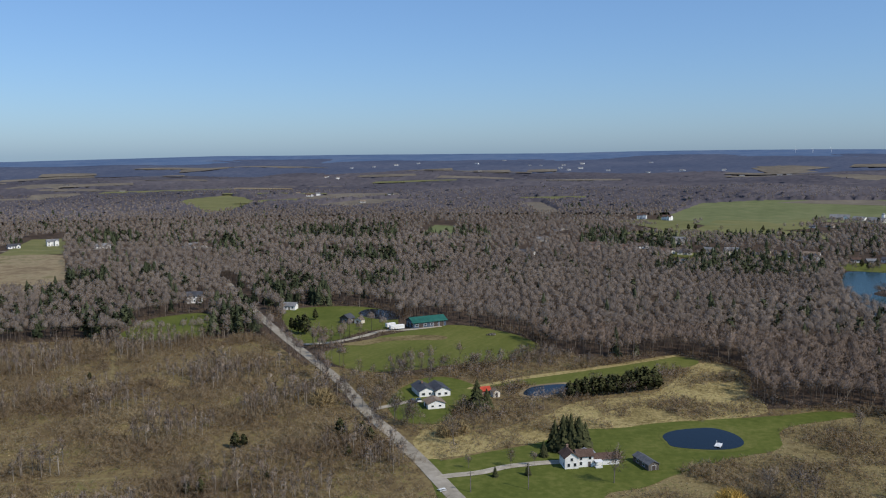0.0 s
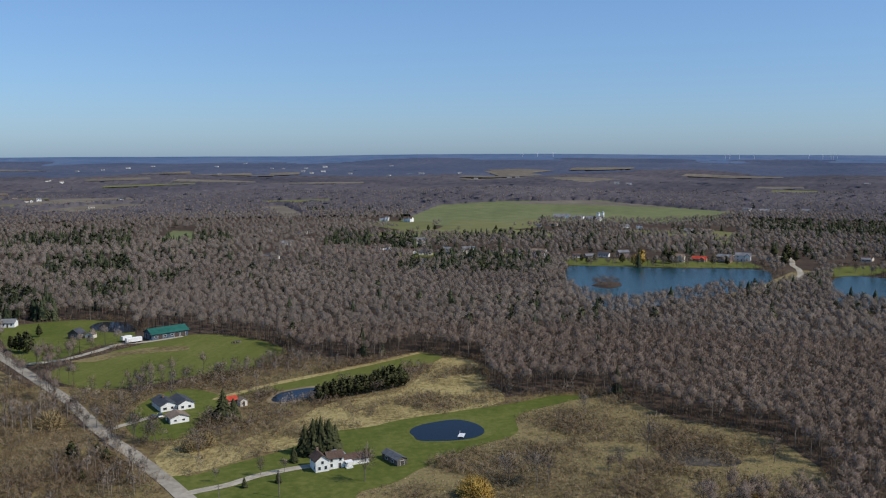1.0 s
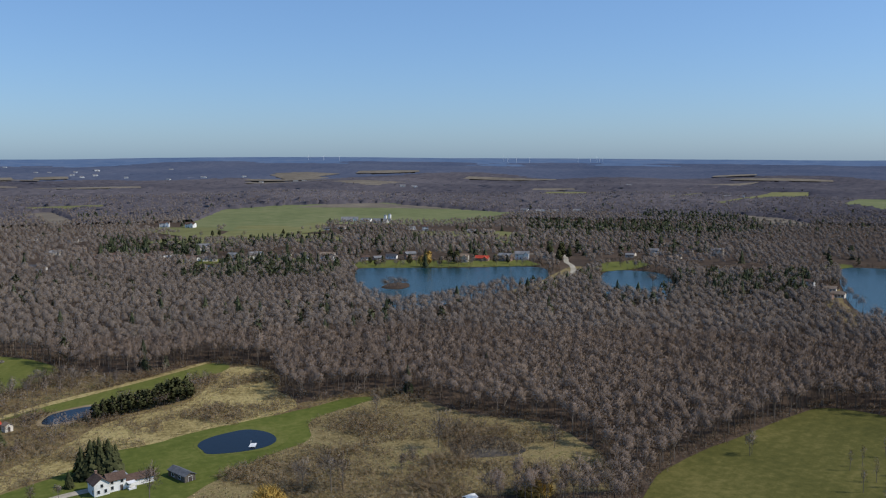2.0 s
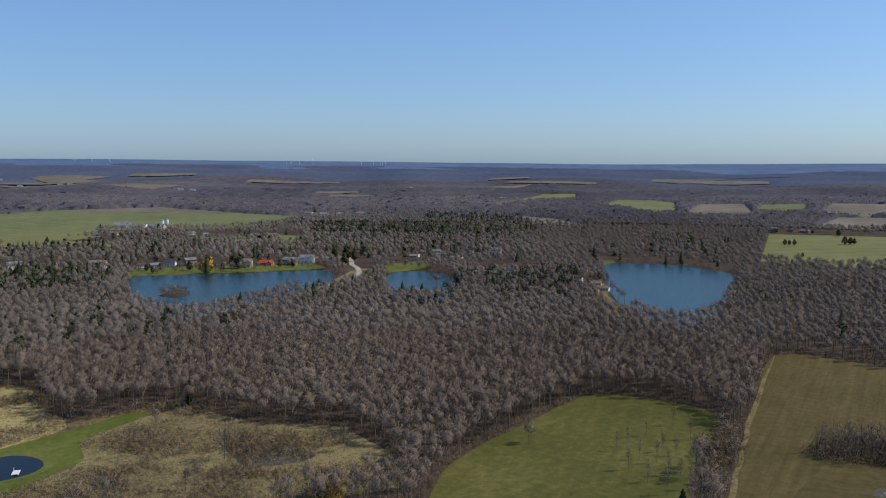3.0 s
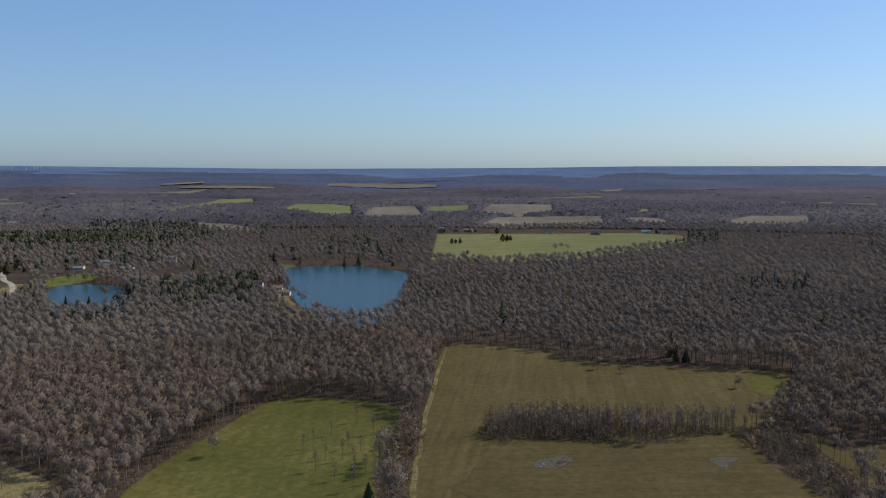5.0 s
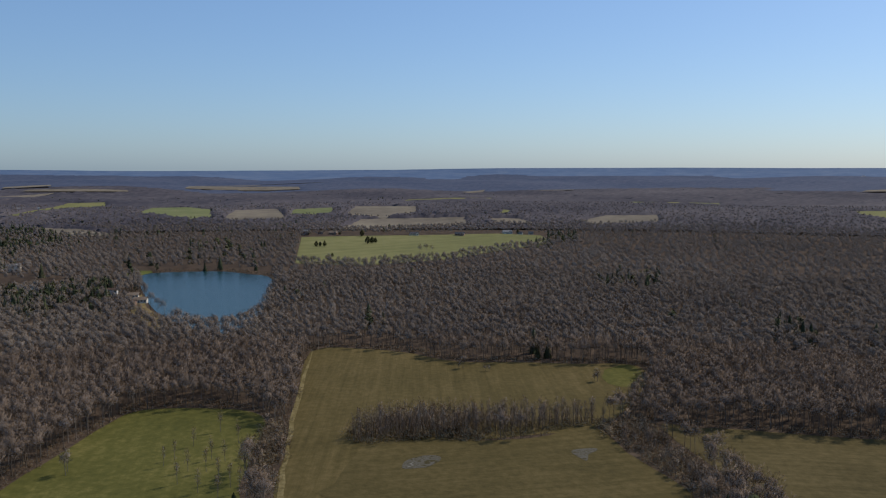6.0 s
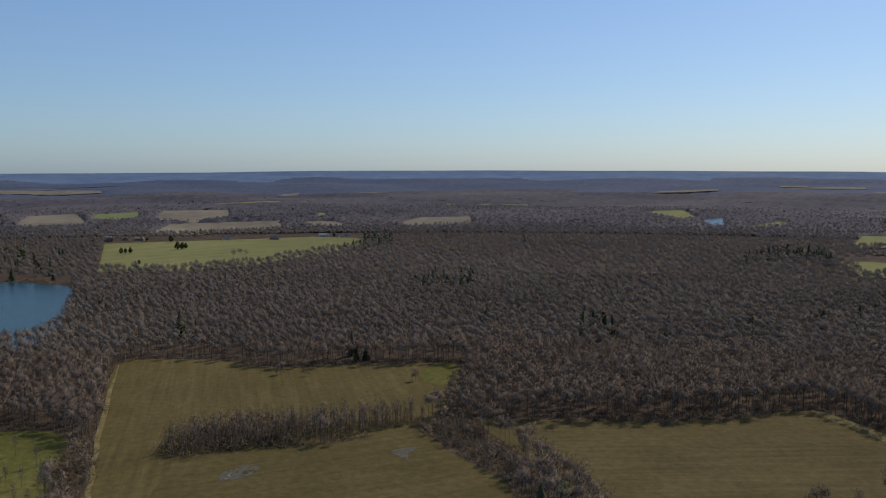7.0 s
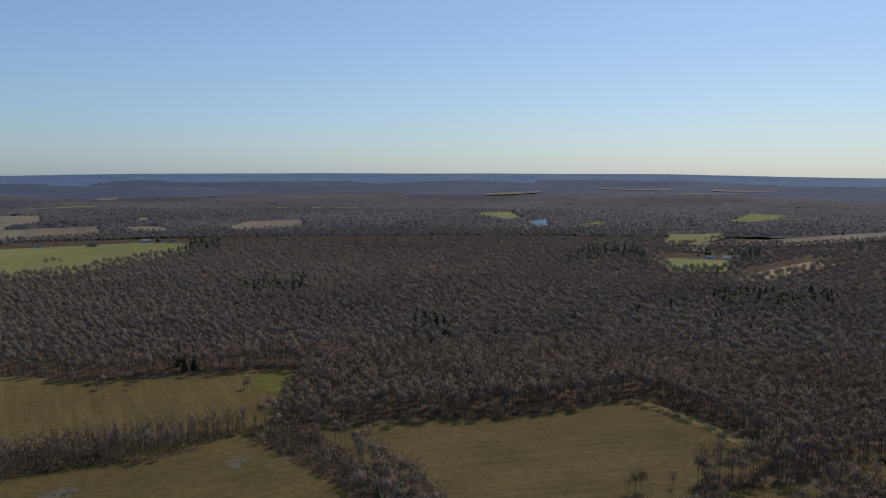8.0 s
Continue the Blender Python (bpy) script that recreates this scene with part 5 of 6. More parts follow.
# ---------- brush, scrub and dead grass ----------
x, y = candidates(215, 520, 2.7)
m = (inside(x, y, SCRUB) & ~near_ways(x, y)) & (wood_noise(x, y, 14, 2) > 0.27)
x, y = x[m], y[m]
size = rng.uniform(1.6, 5.2, len(x)) * (0.45 + 1.9 * wood_noise(x, y, 16, 5) ** 1.5)
planted("scrub_bushes", [bush(30, 0.15) for _ in range(6)], x, y, size, size * rng.uniform(1.0, 1.7, len(x)), (0.75 * wood_noise(x, y, 15, 9) + rng.uniform(-0.1, 0.4, len(x))).clip(0, 1), "shrub", "low leafless brown bushes crowding the scrubland", "bushes")
x, y = candidates(215, 520, 4.3)
m = inside(x, y, SCRUB) & ~near_ways(x, y) & (wood_noise(x, y, 17, 8) > 0.57)
x, y = x[m], y[m]
hgt = rng.uniform(5.5, 10.5, len(x)) * (0.6 + 0.8 * wood_noise(x, y, 30, 4))
pair = [bare_tree(60, 0.07, 3, wide=0.17, low=0.3, trunk=0.02) for _ in range(5)]
tn = rng.uniform(0.3, 1, len(x))
planted("sapling_crowns", [c for _, c in pair], x, y, hgt, hgt, tn, "twig", "thin grey leafless saplings among bushes", "saplings")
planted("sapling_trunks", [w for w, _ in pair], x, y, hgt, hgt, tn, "pale_bark", "pale thin sapling trunks among bushes", "saplings")

x, y = candidates(215, 480, 2.05)
MEADOWS = [rounded(p, 3, 1) for p in ([(68, 246), (82, 255), (104, 274), (131, 314), (169, 318), (179, 285), (196, 264), (198, 244), (189, 212), (174, 195), (158, 201)], [(17, 306), (37, 324), (56, 346), (88, 357), (121, 407), (135, 392), (127, 363), (125, 328), (87, 317), (64, 309), (54, 301), (49, 308), (30, 293)], [(-8, 280), (-11, 297), (-6, 313), (3, 323), (11, 306), (22, 296), (16, 288), (2, 280)], [(45, 247), (58, 252), (72, 263), (93, 277), (113, 285), (122, 306), (139, 313), (157, 321), (166, 316), (128, 241), (128, 190), (60, 205)])]
COPSE = [[(299, 121), (312, 121), (325, 113), (336, 91), (343, 62), (346, 39), (342, 30), (320, 56), (307, 75), (303, 92), (291, 108), (292, 114)]]
thick = in_any(x, y, COPSE)
brushy = in_any(x, y, BRUSH) & ~in_any(x, y, OPEN)
grassy = in_any(x, y, MEADOWS) & (wood_noise(x, y, 11, 4) > 0.36)
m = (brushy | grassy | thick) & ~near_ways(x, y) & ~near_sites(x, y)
m &= ~in_any(x, y, LAWNS)
x, y = x[m], y[m]
size = rng.uniform(1.0, 3.9, len(x)) * (0.2 + 1.7 * wood_noise(x, y, 13, 6) ** 1.3) * np.where(in_any(x, y, COPSE), 1.7, np.where(in_any(x, y, BRUSH), 1.25, 1.2))
planted("brush", [bush(21, 0.23) for _ in range(6)], x, y, size, size * rng.uniform(1.0, 1.6, len(x)), (0.5 * wood_noise(x, y, 18, 3) + rng.uniform(0, 0.5, len(x))).clip(0, 1), "shrub", "leafless brown brush along meadow edges", "bushes")

x, y = candidates(215, 440, 1.9)
m = (in_any(x, y, MEADOWS) | (inside(x, y, SCRUB) & (wood_noise(x, y, 14, 2) < 0.42))) & ~near_ways(x, y) & ~in_any(x, y, LAWNS)
x, y = x[m], y[m]
size = rng.uniform(0.4, 1.0, len(x))
planted("grass_tussocks", [bush(7, 0.22) for _ in range(4)], x, y, size, size * 1.3, rng.uniform(0, 1, len(x)), "straw", "pale dead grass tussocks", "grass")

# low growth along the edges of the woods
for r0, r1, gap, word in ((225, 500, 2.7, "near"), (500, 900, 4.4, "far")):
    x, y = candidates(r0, r1, gap)
    m = wooded(x, y)
    x, y = x[m], y[m]
    edge = np.zeros(len(x), bool)
    for dx, dy in ((5, 0), (-5, 0), (0, 5), (0, -5), (9, 9), (-9, 9), (9, -9), (-9, -9)):
        edge |= in_any(x + dx, y + dy, OPEN)
    x, y = x[edge], y[edge]
    size = rng.uniform(1.0, 4.2, len(x)) * (1 if r0 < 400 else 1.3)
    planted(f"edge_brush_{word}", [bush(20, 0.24) for _ in range(5)], x, y, size, size * rng.uniform(0.8, 1.3, len(x)), rng.uniform(0, 0.6, len(x)), "shrub", "leafless brown undergrowth along the wood's edge", "bushes")

# woodland strip trees standing in the brush: a thinner, lower stand
x, y = candidates(215, 520, 6.2)
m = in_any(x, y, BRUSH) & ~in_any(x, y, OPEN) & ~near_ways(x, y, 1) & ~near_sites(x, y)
x, y = x[m], y[m]
hgt = rng.uniform(3.5, 8, len(x))
pair = [bare_tree(90, 0.08, 6, wide=0.34, low=0.2) for _ in range(5)]
tn = rng.uniform(0, 1, len(x))
planted("thicket_crowns", [c for _, c in pair], x, y, hgt, hgt, tn, "twig", "thin leafless young trees among brush", "thicket")
planted("thicket_trunks", [w for w, _ in pair], x, y, hgt, hgt, tn, "bark", "thin grey trunks among brush", "thicket")


# close young stand in the stubble
x, y = candidates(215, 420, 2.3)
m = in_any(x, y, COPSE)
x, y = x[m], y[m]
hgt = rng.uniform(6, 10.5, len(x))
pair = [bare_tree(34, 0.034, 3, wide=0.13, low=0.22, trunk=0.011) for _ in range(5)]
tn = rng.uniform(0, 0.3, len(x))
planted("copse_crowns", [c for _, c in pair], x, y, hgt, hgt, tn, "twig", "slender leafless young trees of a copse", "copse")
planted("copse_trunks", [w for w, _ in pair], x, y, hgt, hgt, tn, "bark", "thin grey trunks of the copse", "copse")


# ---------- single trees ----------
def single(name, shape_wood, shape_crown, crown_mat, label, category, group):
    ob = new(name)
    w = new("trunk", array_mesh("trunk", *shape_wood[:2], None, M["bark_one"], shape_wood[2]))
    c = new("crown", array_mesh("crown", *shape_crown[:2], None, M[crown_mat], shape_crown[2]))
    w.parent, c.parent = ob, ob
    return tagged(ob, label, category, group)


BARE = [single("bare_tree", *bare_tree(380, 0.03, 10, wide=rng.uniform(0.24, 0.36), low=rng.uniform(0.18, 0.34), trunk=0.014, sides=6), "twig_one",
               "leafless grey-brown deciduous tree in open ground", "tree", "single bare trees") for _ in range(4)]
SLIM = [single("slim_tree", *bare_tree(130, 0.022, 7, wide=rng.uniform(0.11, 0.16), low=rng.uniform(0.25, 0.4), trunk=0.011, sides=5), "twig_one",
               "slender leafless grey tree in a field", "tree", "slender field trees") for _ in range(4)]
SPRUCE, PINE = [], []
for k in range(3):
    SPRUCE.append(single("spruce", prism((0, 0, -0.02), (0, 0, 0.9), 0.018, 0.004, 6), conifer(20, 13, wide=0.27 + 0.04 * k), "needles_one", "tall dark green spruce standing on grass", "tree", "spruces"))
    PINE.append(single("pine", prism((0, 0, -0.02), (0, 0, 0.9), 0.02, 0.006, 6), pine(330, 0.085, wide=0.26 + 0.03 * k, low=0.12), "needles_one", "dark green pine with a ragged crown", "tree", "pines"))
USED, TURN = set(), [0]


def stand(kind, x, y, height, wide=1.0):
    """Sets one more tree of a kind on the land."""
    TURN[0] += 1
    src = kind[TURN[0] % len(kind)]
    m = pose(x, y, float(land(x, y)), 0, 0, random.uniform(0, 360)) @ Matrix.Diagonal((height * wide, height * wide, height, 1))
    if src.name not in USED:
        USED.add(src.name)
        src.matrix_world = m
        return src
    ob = copy_thing(src, m)
    ob.matrix_world = m
    return ob


random.seed(4)
for x, y, h in ((39.9, 286.1, 12.9), (45.1, 285.4, 12.5), (32.6, 280.3, 5.8), (12.6, 332.7, 13.2), (16.4, 333.4, 9), (25.8, 263.5, 4.2), (15.5, 262.4, 3.6), (223.1, 126, 5.7)):
    stand(SPRUCE, x, y, h, 1.0)
for x, y, h in ((453.9, 74.3, 10.4), (456.3, 69.7, 11.6)):
    stand(SPRUCE, x, y, h, 0.6)
for x, y, h in ((37.1, 286.8, 11), (42.3, 284.9, 14), (47.5, 286.4, 10.2), (41.5, 288.4, 12), (44.4, 288.8, 10.9)):
    stand(SPRUCE, x, y, h, 0.8)
for x, y, h in ((-82.3, 484.6, 10.9), (-78, 481.4, 12.1), (-86.9, 490.9, 8.4), (-78.6, 524.7, 6.9), (-37.5, 303.3, 6.8), (-29.7, 305.1, 5), (-26, 297, 5.5), (-72, 291, 6), (-69.1, 291.1, 5.4), (-32.2, 281.5, 4.3), (-55.3, 260.5, 3.3), (-76.3, 247.9, 5.2), (-72.1, 248, 5.9), (-159.8, 384.6, 3.6), (-113.7, 504.5, 11.6), (-118.4, 496.3, 11.5)):
    stand(PINE, x, y, h, 1.1)
for x, y, h in ((51.2, 349.6, 7.5), (54.6, 351.1, 8.5), (58, 351.8, 8.8), (61.4, 352.5, 8.6), (64.7, 353.2, 9), (68.1, 353.9, 9.1), (71.7, 355.5, 8.6), (75.2, 356.2, 8.9), (78.3, 357.8, 9.9), (81.3, 358.5, 10.6), (85, 360.1, 10.7), (88.8, 361.7, 9.7), (91.1, 363.3, 7.4), (56.8, 356.1, 6.7), (63.8, 358.4, 7), (70.9, 360.8, 7.3), (78.2, 364, 8.6), (85.2, 367.3, 8.9)):
    stand(PINE, x, y, h, 1.15)
for x, y, h in ((51.4, 256.8, 12.8), (3, 293.6, 12.4), (7.5, 269.9, 5.1), (21.1, 271.1, 6.6), (-18.5, 323.1, 9.9), (-14, 316.1, 10.7), (-6.5, 367, 8.6), (-20.9, 367.3, 9.8), (-60.4, 408.1, 9.5), (-41.6, 358.8, 10.8), (-32.7, 338.2, 10.3), (-11.7, 312.9, 10.5), (-19.1, 320.7, 11.7), (-25.2, 335.8, 11.1), (28.6, 271.5, 5.6), (32, 398.1, 8)):
    stand(BARE, x, y, h, 1.0)
for x, y, h in ((237, 194.9, 8.6), (237.2, 153.9, 9.1), (248.5, 157, 8.4), (257.8, 168.1, 7.3), (249.9, 151.1, 8.5), (261.2, 155.6, 8.9), (260.7, 150.2, 8.2), (242.1, 142, 8.6), (239.3, 136.2, 8.5), (280.1, 155.8, 9.1), (272.3, 169.5, 8), (236.1, 131.3, 8.4), (227.4, 133.8, 8.7), (290.9, 169.4, 9.5), (232.1, 143.5, 8.4), (250.7, 167.7, 7.2), (282.8, 215.3, 4.7), (222.3, 206.1, 2.6), (264.3, 212.3, 3.8), (302.2, 108.4, 13.5)):
    stand(SLIM, x, y, h, 1.0)
for x, y, h in ((234.6, 193.7, 8.9), (148.7, 255.3, 15), (125.4, 238.3, 7.8), (131.5, 242.1, 7.6), (100.1, 235.9, 14.2), (93.3, 241.8, 11.6), (104.1, 236.5, 12.5), (183.1, 234, 10), (199.6, 217.2, 4.3), (184.5, 189.3, 4.4), (199.9, 270, 11.2), (147.4, 301.3, 10.2)):
    stand(BARE, x, y, h, 1.0)
for x, y, h in ((1038.1, 459.6, 8), (1040.7, 455.3, 7.3), (1043.7, 450.3, 8), (1096.6, 410.9, 11.2), (1099.7, 405.8, 10.4), (1110.3, 404.9, 8.3), (921.1, 388.2, 5.1), (1205.6, 546, 6.2), (1220.1, 501.9, 6.9), (1210.2, 462.4, 10.7), (1310.9, 247.6, 7.8)):
    stand(PINE, x, y, h, 1.3)
for x, y, h in ((998.8, 307.7, 10.6), (1016.7, 304.3, 10.7), (1027, 300.5, 8.1), (420.4, 106.7, 7.3), (418.2, 108.3, 4.5), (416.5, 94.2, 3.6), (417.5, 92.3, 3.3), (409.8, 40, 4.8), (410.4, 38.6, 6.4)):
    stand(BARE, x, y, h, 1.3)
for x, y, h in ((301.8, 599.8, 8.7), (307.9, 603.3, 9.7), (311.4, 601.5, 8.8), (316.7, 602.2, 8.4), (321.6, 603, 7.1), (310.6, 595.3, 7.9), (302.4, 596.2, 7.8)):
    stand(BARE, x, y, h, 1.4)
for x, y, h in ((301.3, 117.3, 8.1), (304.3, 109.7, 7.1), (298.8, 115.4, 8.6), (306.6, 109.7, 10.9), (300.5, 116.7, 11.2), (303.7, 114.6, 8.7), (302.8, 106, 11.2), (305.1, 106.1, 7.3), (305.9, 108.9, 9.6), (304.7, 107.6, 8.3), (304.1, 112.7, 9.2), (304.4, 109.9, 8.1), (305.2, 103.4, 11.5), (303.4, 104, 8.5), (307.6, 95.2, 11.7), (309.7, 101.7, 7.5), (311.3, 103.3, 9.1), (310.7, 99.4, 9.2), (316.2, 97.3, 10.5), (310.1, 99.7, 8.7), (308.1, 102.9, 9.5), (315.9, 94.4, 7.4), (307.4, 89.2, 8.6), (314, 94.9, 10.6), (308.2, 84.8, 7.5), (312.2, 91.8, 9.3), (305.7, 86.7, 8.2), (314.8, 89.3, 7.8), (311.7, 83.3, 7.6), (311, 86.4, 11.1)):
    stand(SLIM, x, y, h, 1.0)
for x, y, h in ((319.2, 82.8, 10.4), (317.2, 75.5, 8.9), (315.1, 74.7, 9), (313.5, 78.4, 10.6), (316.1, 82.4, 10), (316, 78.4, 11.6), (319.3, 77.2, 11.6), (319.8, 75.8, 9.4), (316.2, 77.5, 10.3), (317.4, 75, 9.7), (317.9, 73.9, 8.6), (315.8, 69.6, 9.3), (318.2, 75.9, 10.6), (319.9, 76.1, 9.8), (322.5, 67.6, 10.2), (324.7, 77.9, 9.4), (319.9, 70.5, 11.8), (324.4, 66.3, 10.9), (322, 61, 7.7), (330.4, 67.2, 11.1), (324.1, 66.8, 11.6), (326.1, 62.8, 11.1), (322, 58.9, 8.7), (322.9, 66.8, 8.8), (326.1, 61.4, 8.2), (324.5, 61.5, 7.3), (327.3, 70.4, 9.4), (322.2, 67.3, 11.3), (329.5, 62.7, 10.8), (325.4, 57.5, 10.3)):
    stand(SLIM, x, y, h, 1.0)
for x, y, h in ((333.8, 59.9, 11.2), (327.9, 50.9, 10.3), (332.4, 57.5, 8.1), (325.1, 54.7, 11), (330.6, 53, 8.8), (327.1, 51.4, 11.5), (329.6, 55.5, 8.6), (332.3, 52.4, 7.5), (332.1, 51.4, 10.6), (334.3, 52.6, 7.5), (336.2, 46.8, 11.4), (337.4, 43.2, 9.1), (335.9, 40.5, 10.9), (332.1, 44.6, 7.3), (334, 47.6, 9.7), (335.9, 44.7, 10.4), (330.9, 45.9, 7.6), (340.2, 39.4, 10), (338.3, 39.7, 7.7), (338.6, 38.2, 8.5), (342.3, 36.7, 8.8), (341.7, 45.6, 10.1), (341.5, 40.3, 7.7), (337.9, 35.2, 7.9), (342, 34.2, 10.9), (342.6, 33.7, 10.6), (339, 29.3, 9.3), (344.9, 34.3, 8.4)):
    stand(SLIM, x, y, h, 1.0)
for x, y, h in ((322.3, 20.1, 6.9), (320.7, 17.1, 5.9), (321.5, 19.4, 6.8), (316.4, 15.6, 5.6), (317.7, 11.6, 8.7), (314.5, 10.5, 7.6), (306.9, 4.5, 5.4), (294.7, -0.9, 5.8), (294.2, 3.2, 8.3), (288.8, 1.2, 6.5), (289.7, -3.1, 6), (285.5, 1.4, 5.1), (284.1, -3.1, 7.7), (280.6, -5.5, 7.3), (278.3, -3.9, 8.4), (279.2, -5.6, 5.7), (281.2, -7.1, 8), (277.3, -9.9, 8.3), (275.6, -6.6, 8.3), (271.3, -7.2, 8)):
    stand(BARE, x, y, h, 0.8)
for x, y, h in ((-23.6, 391.3, 6.6), (-19, 388.5, 8.7), (-19.2, 386.1, 9.6), (-20.5, 391.8, 9.1), (-15.1, 388.7, 9.9), (-18.5, 388.9, 8.4), (-10.7, 391.6, 7.3), (-5.9, 395.5, 6.9), (-5.9, 387.5, 9.2), (-0.3, 393.4, 9.2), (14.4, 398.9, 8.5), (12.8, 398, 9.1), (25.5, 397.5, 7.9), (15.8, 398.8, 9.4), (22.2, 405.2, 8.8), (19.2, 400.2, 7), (27.2, 407.1, 8.4), (34.1, 410.2, 8.6), (32.6, 408.4, 6.8), (37.6, 412.7, 9.7), (39.6, 410.7, 9.2), (40, 410.6, 6.6), (45.2, 411.1, 6.9), (46.7, 417.3, 6), (48.3, 414.7, 9.8), (52.4, 412, 6.7), (51.5, 409.6, 9.3), (51.7, 416.8, 8), (54, 412.9, 6.2), (67.4, 401.9, 6.8)):
    stand(BARE, x, y, h, 0.9)
for x, y, h in ((258, -92.5, 6.5), (257.7, -94.8, 7.8), (259.4, -97.1, 7.7), (259.4, -98, 7.7), (261, -108.4, 6.1), (258.5, -118.6, 7.1), (258, -119.2, 4.4), (262.1, -124.5, 4.2), (265.6, -140.6, 7.1), (261.9, -140, 6.7), (263.5, -145.7, 7.8), (260.6, -148.7, 5.2), (263.4, -147.1, 6), (275.4, -146.7, 7.1), (277.3, -151.8, 6.4), (278.8, -151.7, 7.4)):
    stand(BARE, x, y, h, 0.8)
for x, y, h in ((-43, 366, 7.2), (-44.1, 363.4, 6.6), (-43.6, 355.8, 7.2), (-45.2, 354.7, 7.5), (-33.4, 349.7, 5.9), (-39, 349.9, 5.2), (-39.3, 340.6, 8.8), (-36.4, 340.9, 5.7), (-36.8, 336.1, 6), (-26.3, 320.3, 7.8), (-27.5, 319.9, 8.9), (-28.1, 312.3, 5.5), (-22.9, 312.6, 6.6), (-24.3, 308.1, 8.4)):
    stand(BARE, x, y, h, 0.9)
for x, y, h in ((339.7, 738, 6.8), (362.7, 730.3, 8.1), (365.6, 727.3, 8.3), (344.1, 729, 10), (357.7, 726.9, 6.6), (354.3, 715.9, 8.3), (348.9, 733.3, 6.7), (375.3, 720.8, 7.3), (371, 715.9, 8.5), (378.8, 720.1, 10.4), (377.9, 713.7, 6.7), (393.5, 700.2, 6.9), (394.9, 718.1, 9.5), (403, 690.9, 8.6), (407.8, 697.7, 6.4), (403.2, 699.5, 9.4), (418.8, 699.5, 10.8), (418, 697.1, 9.7), (424.6, 690.3, 11), (423.2, 683.7, 9.7), (434.3, 684.3, 7.6), (440.7, 692.1, 10), (438.1, 696.1, 8.8), (447.5, 687.3, 6.5), (477.9, 672.1, 7.8), (457.4, 675.5, 10.7), (476.9, 661.7, 9.3), (488.3, 649.6, 7.8), (489.3, 650.1, 9.5), (484.8, 654.6, 9.4)):
    stand(BARE, x, y, h, 1.2)
for x, y, h in ((362.9, 752.3, 7.1), (359.8, 734.3, 7), (373.4, 746.4, 8), (393.3, 728.8, 10.1), (411.7, 722.5, 8.8), (417.2, 711.5, 7.8), (433, 709.5, 12.6), (467.2, 692.8, 9.6), (476.2, 684.4, 8.2)):
    stand(PINE, x, y, h, 1.1)
for x, y, h in ((233.1, 826.9, 8.8), (242.3, 828.1, 10), (231.7, 836.8, 8.1), (275.5, 841.7, 8.5), (280.1, 828.3, 6.8), (288.4, 814.5, 10.2), (275.1, 826.7, 10.6), (281.6, 823.3, 6), (299.7, 845.6, 9.8), (293.7, 808.2, 10.9), (308, 843.2, 10.3), (287.5, 834, 10), (303.5, 815.1, 7.1), (302.2, 822.7, 11), (314.4, 805.3, 7.9), (316, 807, 10.3), (328.4, 788.2, 9.9), (339.8, 791.9, 9), (343.3, 775.4, 10.8), (323.9, 765.6, 10.8), (354.3, 776.5, 8.2), (356.2, 767.5, 8.4)):
    stand(BARE, x, y, h, 1.2)
for x, y, h in ((251.6, 810.8, 9.9), (243.6, 811.7, 7.7), (246, 817.9, 9.8), (248, 830.3, 10), (253.7, 821.4, 9.2), (268.7, 788.9, 8.7), (264.1, 807.8, 8.2), (273.1, 805.1, 7.4), (285.1, 801.8, 10), (304.2, 811, 8), (335.9, 748.3, 7.4), (301.4, 767.3, 11.9)):
    stand(PINE, x, y, h, 1.1)
for x, y, h in ((531.8, 605.8, 10.2), (548.5, 606.3, 10.7), (551.2, 608.6, 8.5), (550.9, 590.4, 9.9), (564.7, 588.1, 11), (552.8, 576.3, 6.1), (557.7, 569.8, 8.3), (558.1, 561.1, 9.7), (572.5, 551.9, 7.2), (557.4, 544.1, 6.4), (553.5, 537.9, 8.5), (570.2, 538.5, 6.3), (593.7, 545.6, 6.8), (588.1, 540.1, 6.3), (602.7, 516.5, 9.7), (605.7, 523.4, 6.2), (598.7, 511.3, 10.6), (619.8, 502.3, 8.8), (650.1, 484.9, 8), (651, 479, 6.7), (646.4, 501.5, 8), (665, 501, 7.3), (674.5, 493.2, 10.3), (689.9, 481.7, 8.5)):
    stand(BARE, x, y, h, 1.3)
for x, y, h in ((496.5, 510.4, 8.5), (498.3, 512.2, 9.7), (513.9, 510.9, 7.6), (521.3, 513.9, 8), (522.6, 503.8, 10.1), (535, 497.9, 9.6), (541.9, 504.9, 9.3), (552.8, 503.2, 10.5), (543.6, 508.5, 8)):
    stand(BARE, x, y, h, 1.5)
for x, y, h in ((535.3, 479.5, 9.8), (543.1, 489.8, 7.9), (550, 499.1, 10.9), (557.2, 473.1, 9.9), (565.4, 478.8, 10.2), (572.8, 478.1, 11.9), (576.1, 461.4, 7.8), (579.8, 471.2, 9.3), (571.6, 471.1, 7.8), (580.2, 461, 8.5), (581.3, 451.7, 9.5), (584.2, 459.5, 10.8)):
    stand(PINE, x, y, h, 1.2)

